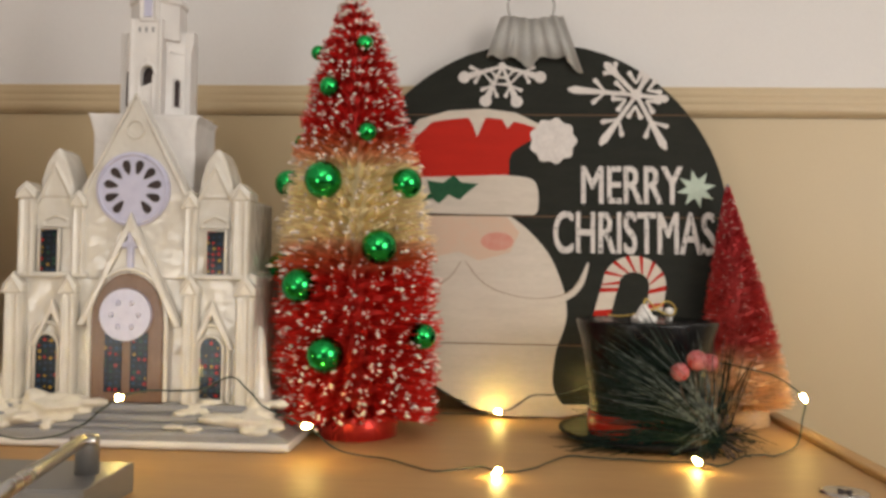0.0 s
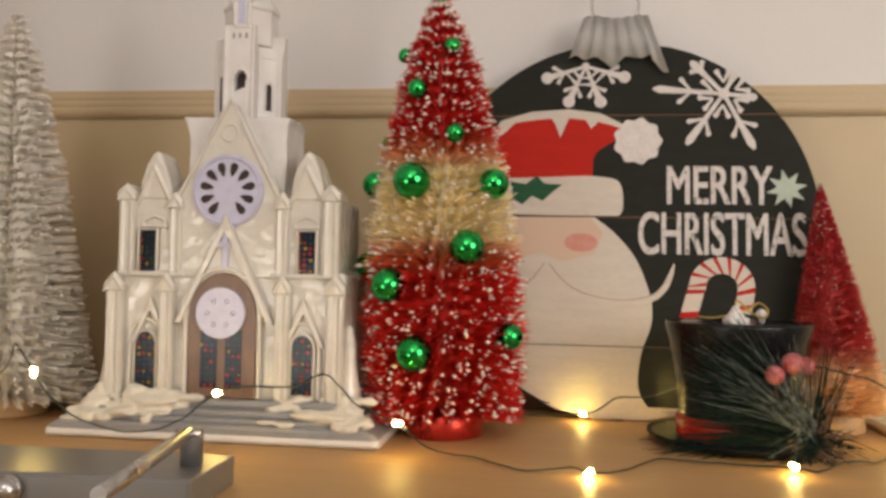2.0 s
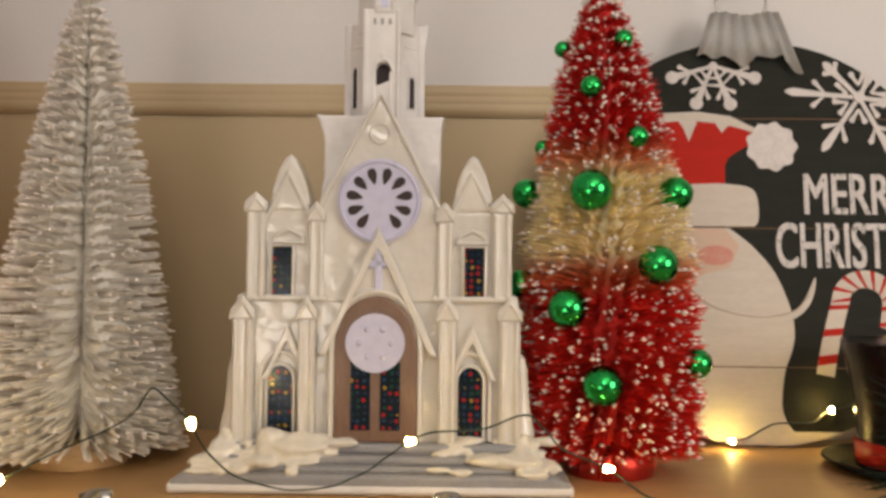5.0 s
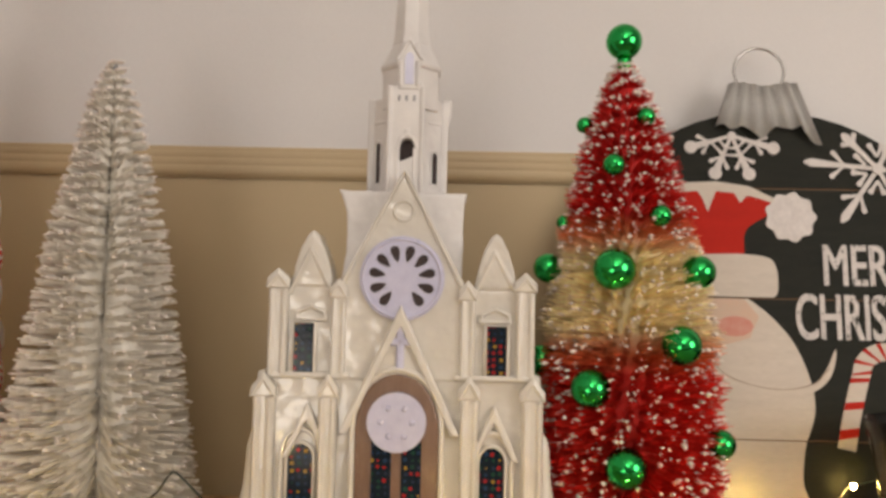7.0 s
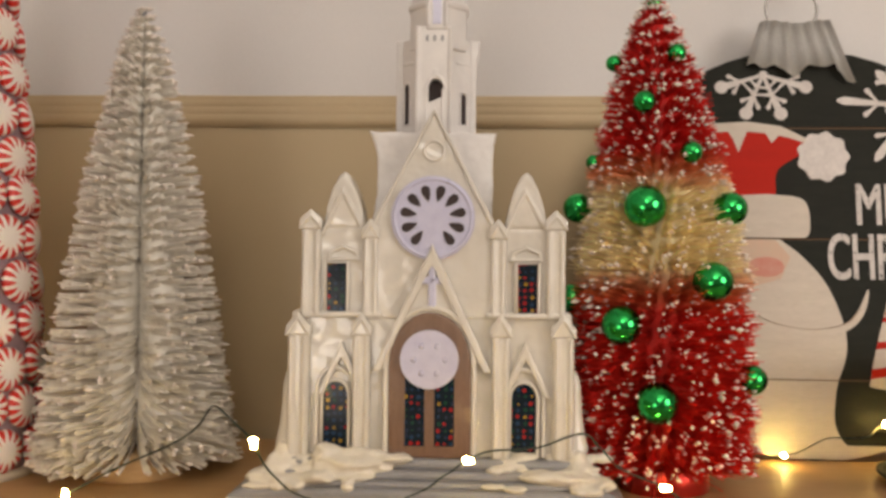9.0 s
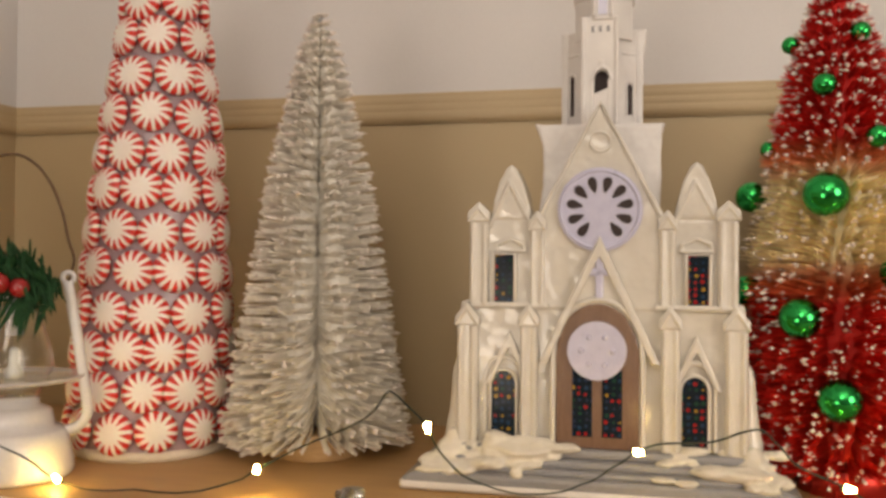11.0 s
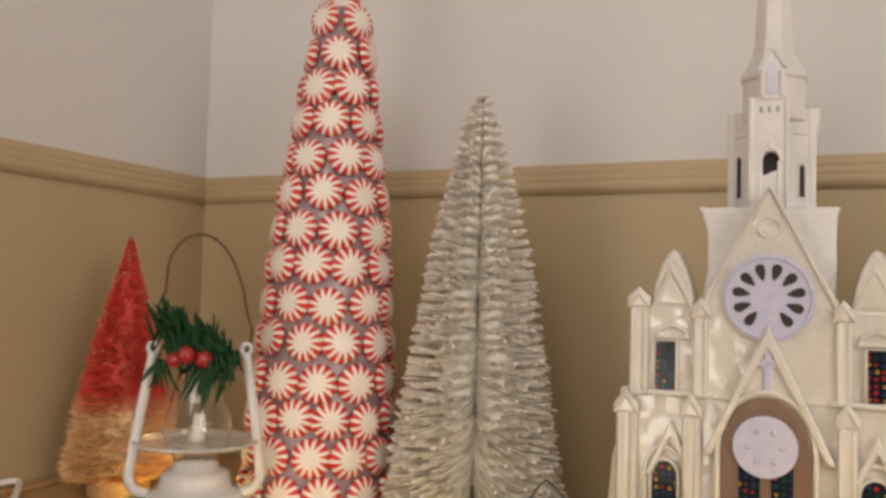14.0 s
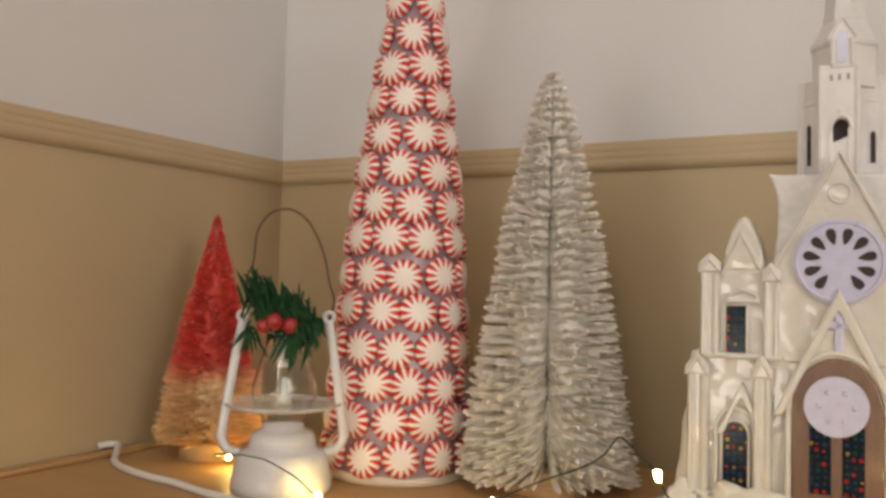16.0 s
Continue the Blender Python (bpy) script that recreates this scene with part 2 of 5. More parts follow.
M = {
    "wall_low": paint("beige_wall_paint", (0.500, 0.392, 0.236), (0.468, 0.364, 0.217), rough=0.40, scale=5, fine=700, bump=0.12),
    "wall_high": paint("white_wall_paint", (0.690, 0.672, 0.668), (0.650, 0.632, 0.628), rough=0.6, scale=4, fine=700, bump=0.12),
    "trim": paint("beige_trim_paint", (0.51, 0.398, 0.243), (0.478, 0.368, 0.222), rough=0.4, scale=9, fine=500, bump=0.1),
    "ceiling": paint("ceiling_paint", (0.75, 0.72, 0.68), rough=0.8),
    "floor": paint("floor_boards", (0.30, 0.19, 0.10), (0.2, 0.12, 0.06), rough=0.4, scale=6, stretch=(1, 9, 1)),
    "beech": paint("beech_veneer", (0.47, 0.285, 0.125), (0.40, 0.235, 0.098), rough=0.54, scale=16, fine=130, bump=0.05, stretch=(0.35, 5, 5), coat=0.0),
    "birch": paint("pale_turned_wood", (0.58, 0.40, 0.22), (0.44, 0.28, 0.14), rough=0.5, scale=40, fine=300, bump=0.2, stretch=(1, 1, 6)),
    "porcelain": paint("glazed_cream_porcelain", (0.67, 0.64, 0.585), (0.60, 0.57, 0.515), rough=0.14, scale=28, fine=70, bump=0.32, coat=0.8, deep=0.005, spread=0.05),
    "bluewhite": paint("glazed_cool_white_porcelain", (0.72, 0.70, 0.69), (0.64, 0.62, 0.615), rough=0.36, scale=30, fine=70, bump=0.2, coat=0.12, deep=0.002, spread=0.05),
    "lavender": paint("lavender_glitter_glaze", (0.56, 0.56, 0.72), (0.48, 0.48, 0.65), rough=0.3, scale=140, fine=900, bump=0.3, coat=0.5),
    "grey_glaze": paint("grey_glazed_step", (0.29, 0.29, 0.305), (0.24, 0.24, 0.255), rough=0.4, scale=40, bump=0.3, coat=0.1, deep=0.002),
    "snow_glaze": paint("cream_snow_glaze", (0.72, 0.68, 0.60), (0.65, 0.61, 0.53), rough=0.3, scale=90, fine=260, bump=0.25, coat=0.4),
    "brown_door": paint("brown_glazed_door", (0.215, 0.130, 0.088), (0.165, 0.098, 0.065), rough=0.16, scale=60, bump=0.35, coat=0.25, stretch=(5, 1, 1), spec=0.35, deep=0.002),
    # near-black that stands in for the shade inside openings and slots
    "hole_shade": paint("hollow_shade_black", (0.035, 0.022, 0.022), rough=0.7, bump=0),
    "stained": stained_material(),
    "green_ball": paint("green_chrome_glass", (0.030, 0.43, 0.10), (0.025, 0.38, 0.085), rough=0.11, metal=1.0, spread=0.03, bump=0),
    "red_foil": paint("red_foil_band", (0.50, 0.035, 0.025), (0.42, 0.025, 0.02), rough=0.28, metal=0.7, scale=30, bump=0.15, stretch=(1, 1, 0.2)),
    "snow": paint("white_snow_flock", (0.88, 0.80, 0.74), rough=0.7, bump=0),
    "white_bristle": paint("white_flocked_bristle", (0.95, 0.92, 0.86), (0.90, 0.86, 0.79), rough=0.75, scale=120, bump=0, spec=0.12),
    "wire_grey": paint("twisted_steel_wire", (0.28, 0.29, 0.31), rough=0.4, metal=0.8, bump=0),
    "charcoal": paint("charcoal_painted_board", (0.024, 0.025, 0.020), (0.016, 0.017, 0.014), rough=0.6, scale=30, fine=260, bump=0.2, stretch=(1, 1, 5), spec=0.12),
    "board_edge": paint("raw_board_edge", (0.34, 0.22, 0.12), rough=0.7),
    "cream_paint": paint("cream_wood_paint", (0.66, 0.60, 0.53), (0.58, 0.525, 0.46), rough=0.65, scale=26, fine=210, bump=0.2, stretch=(0.7, 1, 5), spec=0.12),
    "worn_paint": worn_material(),
    "white_paint": paint("chalky_white_paint", (0.72, 0.68, 0.66), (0.60, 0.565, 0.55), rough=0.7, scale=90, fine=340, bump=0.15, spec=0.12),
    "red_paint": paint("red_wood_paint", (0.50, 0.022, 0.012), (0.43, 0.018, 0.010), rough=0.6, scale=26, bump=0.15, stretch=(0.7, 1, 5), spec=0.12),
    "peach_paint": paint("peach_wood_paint", (0.66, 0.47, 0.36), (0.62, 0.50, 0.40), rough=0.65, scale=45, bump=0.1, spec=0.12),
    "blush_paint": paint("pink_blush_paint", (0.62, 0.27, 0.22), (0.64, 0.36, 0.29), rough=0.65, scale=90, bump=0.1, spec=0.12),
    "holly_paint": paint("holly_green_paint", (0.03, 0.115, 0.055), (0.02, 0.08, 0.04), rough=0.6, scale=90, bump=0.1, spec=0.12),
    "mint_paint": paint("pale_mint_paint", (0.50, 0.58, 0.50), (0.42, 0.50, 0.43), rough=0.7, scale=90, bump=0.1, spec=0.12),
    "gap_brown": paint("brown_joint", (0.16, 0.09, 0.045), rough=0.8, bump=0),
    "line_brown": paint("thin_brown_paint", (0.36, 0.26, 0.18), rough=0.8, bump=0),
    "zinc": paint("corrugated_zinc", (0.70, 0.695, 0.68), (0.61, 0.605, 0.595), rough=0.6, metal=0.0, scale=60, bump=0.2),
    "steel": paint("brushed_steel", (0.52, 0.51, 0.50), (0.45, 0.44, 0.43), rough=0.25, metal=0.95, scale=50, bump=0.08),
    "silver_paint": paint("satin_silver_paint", (0.25, 0.247, 0.244), (0.22, 0.217, 0.214), rough=0.42, metal=0.55, scale=30, fine=900, bump=0.1),
    "hat_cloth": paint("black_satin_cloth", (0.010, 0.010, 0.011), (0.006, 0.006, 0.007), rough=0.24, scale=45, fine=160, bump=0.9, spec=0.3),
    "felt": paint("black_felt", (0.007, 0.007, 0.0075), (0.004, 0.004, 0.0045), rough=0.65, scale=120, fine=900, bump=0.3, spec=0.12),
    "satin": paint("red_satin_ribbon", (0.55, 0.035, 0.02), (0.45, 0.025, 0.015), rough=0.25, scale=40, bump=0.1, stretch=(1, 1, 6)),
    "needle": paint("dark_green_needle", (0.010, 0.022, 0.015), (0.006, 0.014, 0.010), rough=0.45, scale=120, bump=0, spec=0.12),
    "needle_frost": paint("frosted_green_needle", (0.24, 0.265, 0.25), (0.012, 0.028, 0.019), rough=0.6, scale=160, bump=0, spec=0.12),
    "needle_bright": paint("garland_green", (0.020, 0.072, 0.026), (0.010, 0.034, 0.014), rough=0.5, scale=160, bump=0, spec=0.12),
    "twig": paint("brown_twig", (0.075, 0.045, 0.03), rough=0.8, bump=0.2),
    "berry": paint("red_berry", (0.34, 0.010, 0.012), (0.26, 0.007, 0.010), rough=0.3, scale=200, bump=0.1, coat=0.4),
    "berry_frost": paint("frosted_red_berry", (0.50, 0.20, 0.20), (0.33, 0.009, 0.014), rough=0.45, scale=180, fine=500, bump=0.3),
    "gold": paint("gold_cord", (0.62, 0.45, 0.12), rough=0.35, metal=0.8, bump=0.1),
    "bell": paint("pearl_white_bell", (0.78, 0.76, 0.74), rough=0.25, scale=80, bump=0.1, coat=0.5),
    "milky": paint("milky_clear_plastic", (0.46, 0.45, 0.42), rough=0.3, bump=0.05),
    "plate": paint("lilac_grey_plastic", (0.72, 0.69, 0.71), rough=0.18, bump=0.05, transmit=0.55),
    "enamel": paint("white_enamel", (0.68, 0.67, 0.685), (0.62, 0.61, 0.625), rough=0.22, scale=25, bump=0.06, coat=0.5),
    "glass": glass_material(),
    "rust_wire": paint("brown_wire", (0.16, 0.10, 0.06), (0.10, 0.06, 0.035), rough=0.5, metal=0.6, bump=0.1),
    "green_wire": paint("dark_green_flex", (0.012, 0.030, 0.018), rough=0.4, bump=0),
    "white_flex": paint("white_cable", (0.72, 0.69, 0.65), rough=0.4, bump=0),
    "led": glow_material("warm_led", (1.0, 0.69, 0.19), 215.0),
    "led_cap": paint("clear_green_socket", (0.03, 0.06, 0.035), rough=0.3, bump=0),
    "cone_core": paint("mauve_grey_wrap", (0.38, 0.28, 0.31), (0.30, 0.22, 0.25), rough=0.35, scale=90, bump=0.3, coat=0.3),
    "cone_foot": paint("milky_plastic_foot", (0.68, 0.60, 0.50), rough=0.3, bump=0.05),
    "candy": candy_material(),
}
M["red_bristle"] = banded("red_and_cream_bristle", [(0.0, (0.74, 0.036, 0.028)), (0.122, (0.76, 0.038, 0.028)), (0.138, (0.74, 0.20, 0.08)), (0.152, (0.97, 0.85, 0.54)), (0.204, (0.98, 0.88, 0.58)), (0.218, (0.80, 0.30, 0.13)), (0.232, (0.70, 0.030, 0.026)), (0.33, (0.74, 0.044, 0.040))], wobble=0.006)
M["wine_bristle"] = banded("wine_and_amber_bristle", [(0.0, (0.90, 0.68, 0.40)), (0.050, (0.88, 0.62, 0.35)), (0.072, (0.60, 0.08, 0.07)), (0.20, (0.54, 0.038, 0.052))])
M["coral_bristle"] = banded("coral_and_cream_bristle", [(0.0, (0.86, 0.66, 0.36)), (0.068, (0.86, 0.64, 0.36)), (0.088, (0.80, 0.135, 0.10)), (0.22, (0.79, 0.12, 0.09))])


for key in ("red_bristle", "wine_bristle", "coral_bristle", "white_bristle"):
    # opaque copy for the added core, which throws light back between the bristles
    M[key + "_heart"] = M[key].copy()
    let_light_through(M[key], 0.35)


# ---- mesh helpers ----
def part(name, bm, material, parent=None, label=""):
    """Links a bmesh as one mesh object, under a thing or a part."""
    me = bpy.data.meshes.new(name)
    bm.to_mesh(me)
    bm.free()
    me.materials.append(material)
    ob = new(name, me)
    ob.parent = parent
    if label:
        ob["label"] = label
    return ob


def mesh_part(name, verts, faces, material, parent=None, smooth=False):
    me = bpy.data.meshes.new(name)
    me.from_pydata(verts, [], faces)
    if smooth:
        me.polygons.foreach_set("use_smooth", [True] * len(me.polygons))
    me.update()
    me.materials.append(material)
    ob = new(name, me)
    ob.parent = parent
    return ob


def thing(name, at, label, category, group="", turn=0.0):
    ob = new(name)
    ob.empty_display_size = 0.01
    ob.matrix_world = pose(*at, 0, 0, turn)
    return tagged(ob, label, category, group)


def block(bm, lo, hi, bevel=0.0, segs=2):
    made = bmesh.ops.create_cube(bm, size=1.0)["verts"]
    for v in made:
        v.co = Vector([lo[k] + (v.co[k] + 0.5) * (hi[k] - lo[k]) for k in range(3)])
    if bevel:
        edges = list({e for v in made for e in v.link_edges})
        bmesh.ops.bevel(bm, geom=edges, offset=bevel, segments=segs, affect="EDGES", profile=0.5)
    return bm


def lathe(bm, profile, segs=32, at=(0, 0, 0), wobble=0.0):
    """Turns (radius, height) pairs round a vertical axis."""
    rings = []
    for r, z in profile:
        if r < 1e-6:
            rings.append([bm.verts.new((at[0], at[1], at[2] + z))])
        else:
            rings.append([bm.verts.new((at[0] + r * math.cos(2 * math.pi * k / segs), at[1] + r * math.sin(2 * math.pi * k / segs), at[2] + z)) for k in range(segs)])
    for a, b in zip(rings, rings[1:]):
        for k in range(segs):
            j = (k + 1) % segs
            if len(a) == 1 and len(b) == 1:
                continue
            if len(a) == 1:
                f = bm.faces.new((a[0], b[j], b[k]))
            elif len(b) == 1:
                f = bm.faces.new((a[k], a[j], b[0]))
            else:
                f = bm.faces.new((a[k], a[j], b[j], b[k]))
            f.smooth = True
    return bm


def tube(bm, pts, r, segs=8, ends=True, taper=1.0):
    """A round bar along a line of points."""
    pts = [Vector(p) for p in pts]
    rings = []
    side = None
    for i, p in enumerate(pts):
        d = (pts[min(i + 1, len(pts) - 1)] - pts[max(i - 1, 0)]).normalized()
        if side is None:
            side = d.orthogonal().normalized()
        side = (side - d * side.dot(d)).normalized()
        up = d.cross(side)
        rad = r * (1 + (taper - 1) * i / max(1, len(pts) - 1))
        rings.append([bm.verts.new(p + rad * (math.cos(2 * math.pi * k / segs) * side + math.sin(2 * math.pi * k / segs) * up)) for k in range(segs)])
    for a, b in zip(rings, rings[1:]):
        for k in range(segs):
            bm.faces.new((a[k], a[(k + 1) % segs], b[(k + 1) % segs], b[k])).smooth = True
    if ends:
        bm.faces.new(rings[0][::-1])
        bm.faces.new(rings[-1])
    return bm


def smooth_line(pts, n=6):
    """Catmull-Rom points through pts."""
    pts = [Vector(p) for p in pts]
    out = []
    for i in range(len(pts) - 1):
        a, b, c, d = pts[max(i - 1, 0)], pts[i], pts[i + 1], pts[min(i + 2, len(pts) - 1)]
        for k in range(n):
            t = k / n
            out.append(0.5 * (2 * b + (c - a) * t + (2 * a - 5 * b + 4 * c - d) * t * t + (3 * b - a - 3 * c + d) * t ** 3))
    return out + [pts[-1]]


def prism(bm, poly, y0, y1, bevel=0.0):
    """A plate with the outline poly (x, z), from y0 (front) to y1 (back)."""
    area = sum(a[0] * b[1] - b[0] * a[1] for a, b in zip(poly, poly[1:] + poly[:1]))
    if area < 0:
        poly = poly[::-1]
    f = [bm.verts.new((x, y0, z)) for x, z in poly]
    b = [bm.verts.new((x, y1, z)) for x, z in poly]
    front = bm.faces.new(f)
    bm.faces.new(b[::-1])
    n = len(poly)
    for k in range(n):
        bm.faces.new((f[(k + 1) % n], f[k], b[k], b[(k + 1) % n]))
    if bevel:
        bmesh.ops.bevel(bm, geom=list(front.edges), offset=bevel, segments=2, affect="EDGES", profile=0.5)
    return bm


def ball(bm, at, r, sub=3, squash=(1, 1, 1)):
    made = bmesh.ops.create_icosphere(bm, subdivisions=sub, radius=r)["verts"]
    for v in made:
        v.co = Vector(at) + Vector([v.co[k] * squash[k] for k in range(3)])
        for f in v.link_faces:
            f.smooth = True
    return bm


def lumps(bm, spots, seed, rough=0.25):
    """Poured, uneven blobs: spots are (x, y, z, rx, ry, rz)."""
    for i, (x, y, z, rx, ry, rz) in enumerate(spots):
        made = bmesh.ops.create_icosphere(bm, subdivisions=3, radius=1.0)["verts"]
        for v in made:
            n = noise.noise(v.co * 1.7 + Vector((seed + i * 3.1, 0, i)))
            v.co = Vector((x, y, z)) + Vector((v.co.x * rx, v.co.y * ry, v.co.z * rz)) * (1 + rough * n)
            for f in v.link_faces:
                f.smooth = True
    return bm


GLAZE = bpy.data.textures.new("glaze_lumps", "CLOUDS")
GLAZE.noise_scale, GLAZE.noise_depth = 0.011, 2


def glazed(ob, cell, lump=0.0008):
    """Melts the edges of a cast part, as a thick glaze does."""
    r = ob.modifiers.new("melt", "REMESH")
    r.mode, r.voxel_size, r.use_smooth_shade = "VOXEL", cell, True
    s = ob.modifiers.new("soft", "SMOOTH")
    s.factor, s.iterations = 0.5, 3
    d = ob.modifiers.new("lumps", "DISPLACE")
    d.texture, d.texture_coords, d.strength, d.mid_level = GLAZE, "GLOBAL", lump, 0.5
    return ob


# ---- room ----
WALL, LEFT, SHELF = 0.797, -0.815, 0.748
TRIM_LOW, TRIM_TOP = 1.026, 1.053


def room_piece(name, lo, hi, material, label, category="wall"):
    bm = bmesh.new()
    block(bm, lo, hi)
    return tagged(part(name, bm, material), label, category, kind="structure")


back_low = room_piece("wall_back_lower", (LEFT - 0.1, WALL, 0), (2.6, WALL + 0.1, 1.04), M["wall_low"], "beige painted lower wall behind the shelf")
back_high = room_piece("wall_back_upper", (LEFT - 0.1, WALL - 0.002, 1.04), (2.6, WALL + 0.1, 2.5), M["wall_high"], "off-white painted upper wall above the trim")
room_piece("wall_left_lower", (LEFT - 0.1, -2.6, 0), (LEFT, WALL, 1.04), M["wall_low"], "beige painted lower wall at the corner")
room_piece("wall_left_upper", (LEFT - 0.1, -2.6, 1.04), (LEFT + 0.002, WALL - 0.002, 2.5), M["wall_high"], "off-white painted upper wall at the corner")
room_piece("wall_right", (2.6, -2.6, 0), (2.7, WALL + 0.1, 2.5), M["wall_high"], "plain off-white wall closing the room")
room_piece("wall_front", (LEFT - 0.1, -2.7, 0), (2.7, -2.6, 2.5), M["wall_high"], "plain off-white wall closing the room")
room_piece("ceiling", (LEFT - 0.1, -2.7, 2.5), (2.7, WALL + 0.1, 2.6), M["ceiling"], "plain white painted ceiling", "ceiling")
room_piece("floor", (LEFT - 0.1, -2.7, -0.1), (2.7, WALL + 0.1, 0), M["floor"], "brown wooden floor boards", "floor")


def trim_profile():
    """Depth and height of the moulding, from its foot to its top."""
    h = TRIM_TOP - TRIM_LOW
    out = [(0.0, -0.001), (0.0016, 0.0), (0.0036, 0.0016), (0.0050, 0.0036)]
    for k in range(3):
        z = 0.004 + k * 0.0068
        out += [(0.0051, z), (0.0056, z + 0.0014), (0.0056, z + 0.0040), (0.0051, z + 0.0054)]
    return out + [(0.0050, h - 0.0012), (0.0040, h), (0.0, h)]


def trim(name, along, label):
    bm = bmesh.new()
    prof = trim_profile()
    ends = []
    for s in along:
        ring = []
        for d, z in ((0.7 * a, b) for a, b in prof):
            if name == "trim_back":
                ring.append(bm.verts.new((s + (d if s < 0 else 0), WALL - 0.002 - d, TRIM_LOW + z)))
            else:
                ring.append(bm.verts.new((LEFT + 0.002 + d, s - (d if s > 0 else 0), TRIM_LOW + z)))
        ends.append(ring)
    a, b = ends
    for k in range(len(prof) - 1):
        bm.faces.new((a[k], b[k], b[k + 1], a[k + 1]))
    bmesh.ops.recalc_face_normals(bm, faces=bm.faces)
    return tagged(part(name, bm, M["trim"]), label, "trim", kind="structure")


back_trim = trim("trim_back", (LEFT, 2.6), "beige painted grooved dado rail on the wall")
trim("trim_left", (-2.6, WALL - 0.002), "beige painted grooved dado rail round the corner")

# the back wall runs a little out of square with the cabinet
SQUARE = Matrix.Translation((LEFT, WALL, 0)) @ Matrix.Rotation(radians(1.3), 4, "Z") @ Matrix.Translation((-LEFT, -WALL, 0))
for ob in (back_low, back_high, back_trim):
    ob.matrix_world = SQUARE

# ---- cabinet whose top carries the display ----
cab = thing("cabinet", (0, 0, 0), "light beech veneer cabinet with a raised edge strip", "cabinet")
X0, X1, Y0 = -0.811, 0.318, 0.26
bm = bmesh.new()
block(bm, (X0, Y0, SHELF - 0.022), (X1, WALL - 0.004, SHELF), 0.0015)
part("top", bm, M["beech"], cab)
for x, name in ((X0, "edge_strip"), (X1 - 0.012, "edge_strip")):
    bm = bmesh.new()
    block(bm, (x, Y0, SHELF), (x + 0.012, WALL - 0.006, SHELF + 0.005), 0.0015)
    part(name, bm, M["beech"], cab)
for lo, hi, name in (((X0 + 0.01, Y0 + 0.02, 0), (X0 + 0.03, WALL - 0.01, SHELF - 0.022), "side_panel"), ((X1 - 0.03, Y0 + 0.02, 0), (X1 - 0.01, WALL - 0.01, SHELF - 0.022), "side_panel"),
                     ((X0 + 0.03, Y0 + 0.02, 0.06), (-0.242, Y0 + 0.038, SHELF - 0.024), "door"), ((-0.238, Y0 + 0.02, 0.06), (X1 - 0.03, Y0 + 0.038, SHELF - 0.024), "door"), ((X0 + 0.03, Y0 + 0.04, 0), (X1 - 0.03, Y0 + 0.055, 0.058), "plinth")):
    bm = bmesh.new()
    block(bm, lo, hi, 0.001)
    part(name, bm, M["beech"], cab)


# ---- porcelain church ----
def arch_outline(w, z0, z1, pointed=0.6, n=7):
    """Half width w, foot z0, apex z1: an arched outline, (x, z)."""
    spring = z1 - w * (1.0 + pointed)
    out = [(-w, z0), (w, z0)]
    for k in range(n + 1):
        a = math.pi / 2 * k / n
        out.append((w * math.cos(a), spring + (z1 - spring) * math.sin(a) ** (1 - 0.25 * pointed)))
    for k in range(n - 1, -1, -1):
        a = math.pi / 2 * k / n
        out.append((-w * math.cos(a), spring + (z1 - spring) * math.sin(a) ** (1 - 0.25 * pointed)))
    return out


def shift(poly, dx, dz=0.0):
    return [(x + dx, z + dz) for x, z in poly]


def column(bm, plan, z0, z1):
    """An upright block on a plan of (x, y) corners."""
    low = [bm.verts.new((x, y, z0)) for x, y in plan]
    high = [bm.verts.new((x, y, z1)) for x, y in plan]
    bm.faces.new(low[::-1])
    bm.faces.new(high)
    n = len(plan)
    for k in range(n):
        bm.faces.new((low[k], low[(k + 1) % n], high[(k + 1) % n], high[k]))
    return bm


def rib(bm, pts, y, r=0.0016):
    return tube(bm, [(x, y, z) for x, z in pts], r, 6)


def pier(parent, x, z0, z1, half, y0, cap):
    """A stepped corner pier with a small gabled cap."""
    bm = bmesh.new()
    block(bm, (x - half, y0, z0), (x + half, y0 + 0.02, z1), 0.0012)
    for s in (-1, 1):
        tube(bm, [(x + s * half * 0.62, y0 - 0.0003, z0 + 0.002), (x + s * half * 0.62, y0 - 0.0003, z1 - 0.005)], half * 0.26, 8)
    ob = glazed(part("buttress", bm, M["porcelain"], parent), 0.0008, 0.0008)
    bm = bmesh.new()
    prism(bm, [(x - half - 0.001, z1 - 0.004), (x + half + 0.001, z1 - 0.004), (x + half + 0.001, z1 + 0.002), (x, z1 + cap), (x - half - 0.001, z1 + 0.002)], y0 - 0.0018, y0 + 0.019, 0.0008)
    rib(bm, [(x - half - 0.001, z1 - 0.004), (x, z1 + cap - 0.004), (x + half + 0.001, z1 - 0.004)], y0 - 0.0022, 0.0009)
    glazed(part("cap", bm, M["porcelain"], ob), 0.0006, 0.0008)
    return ob


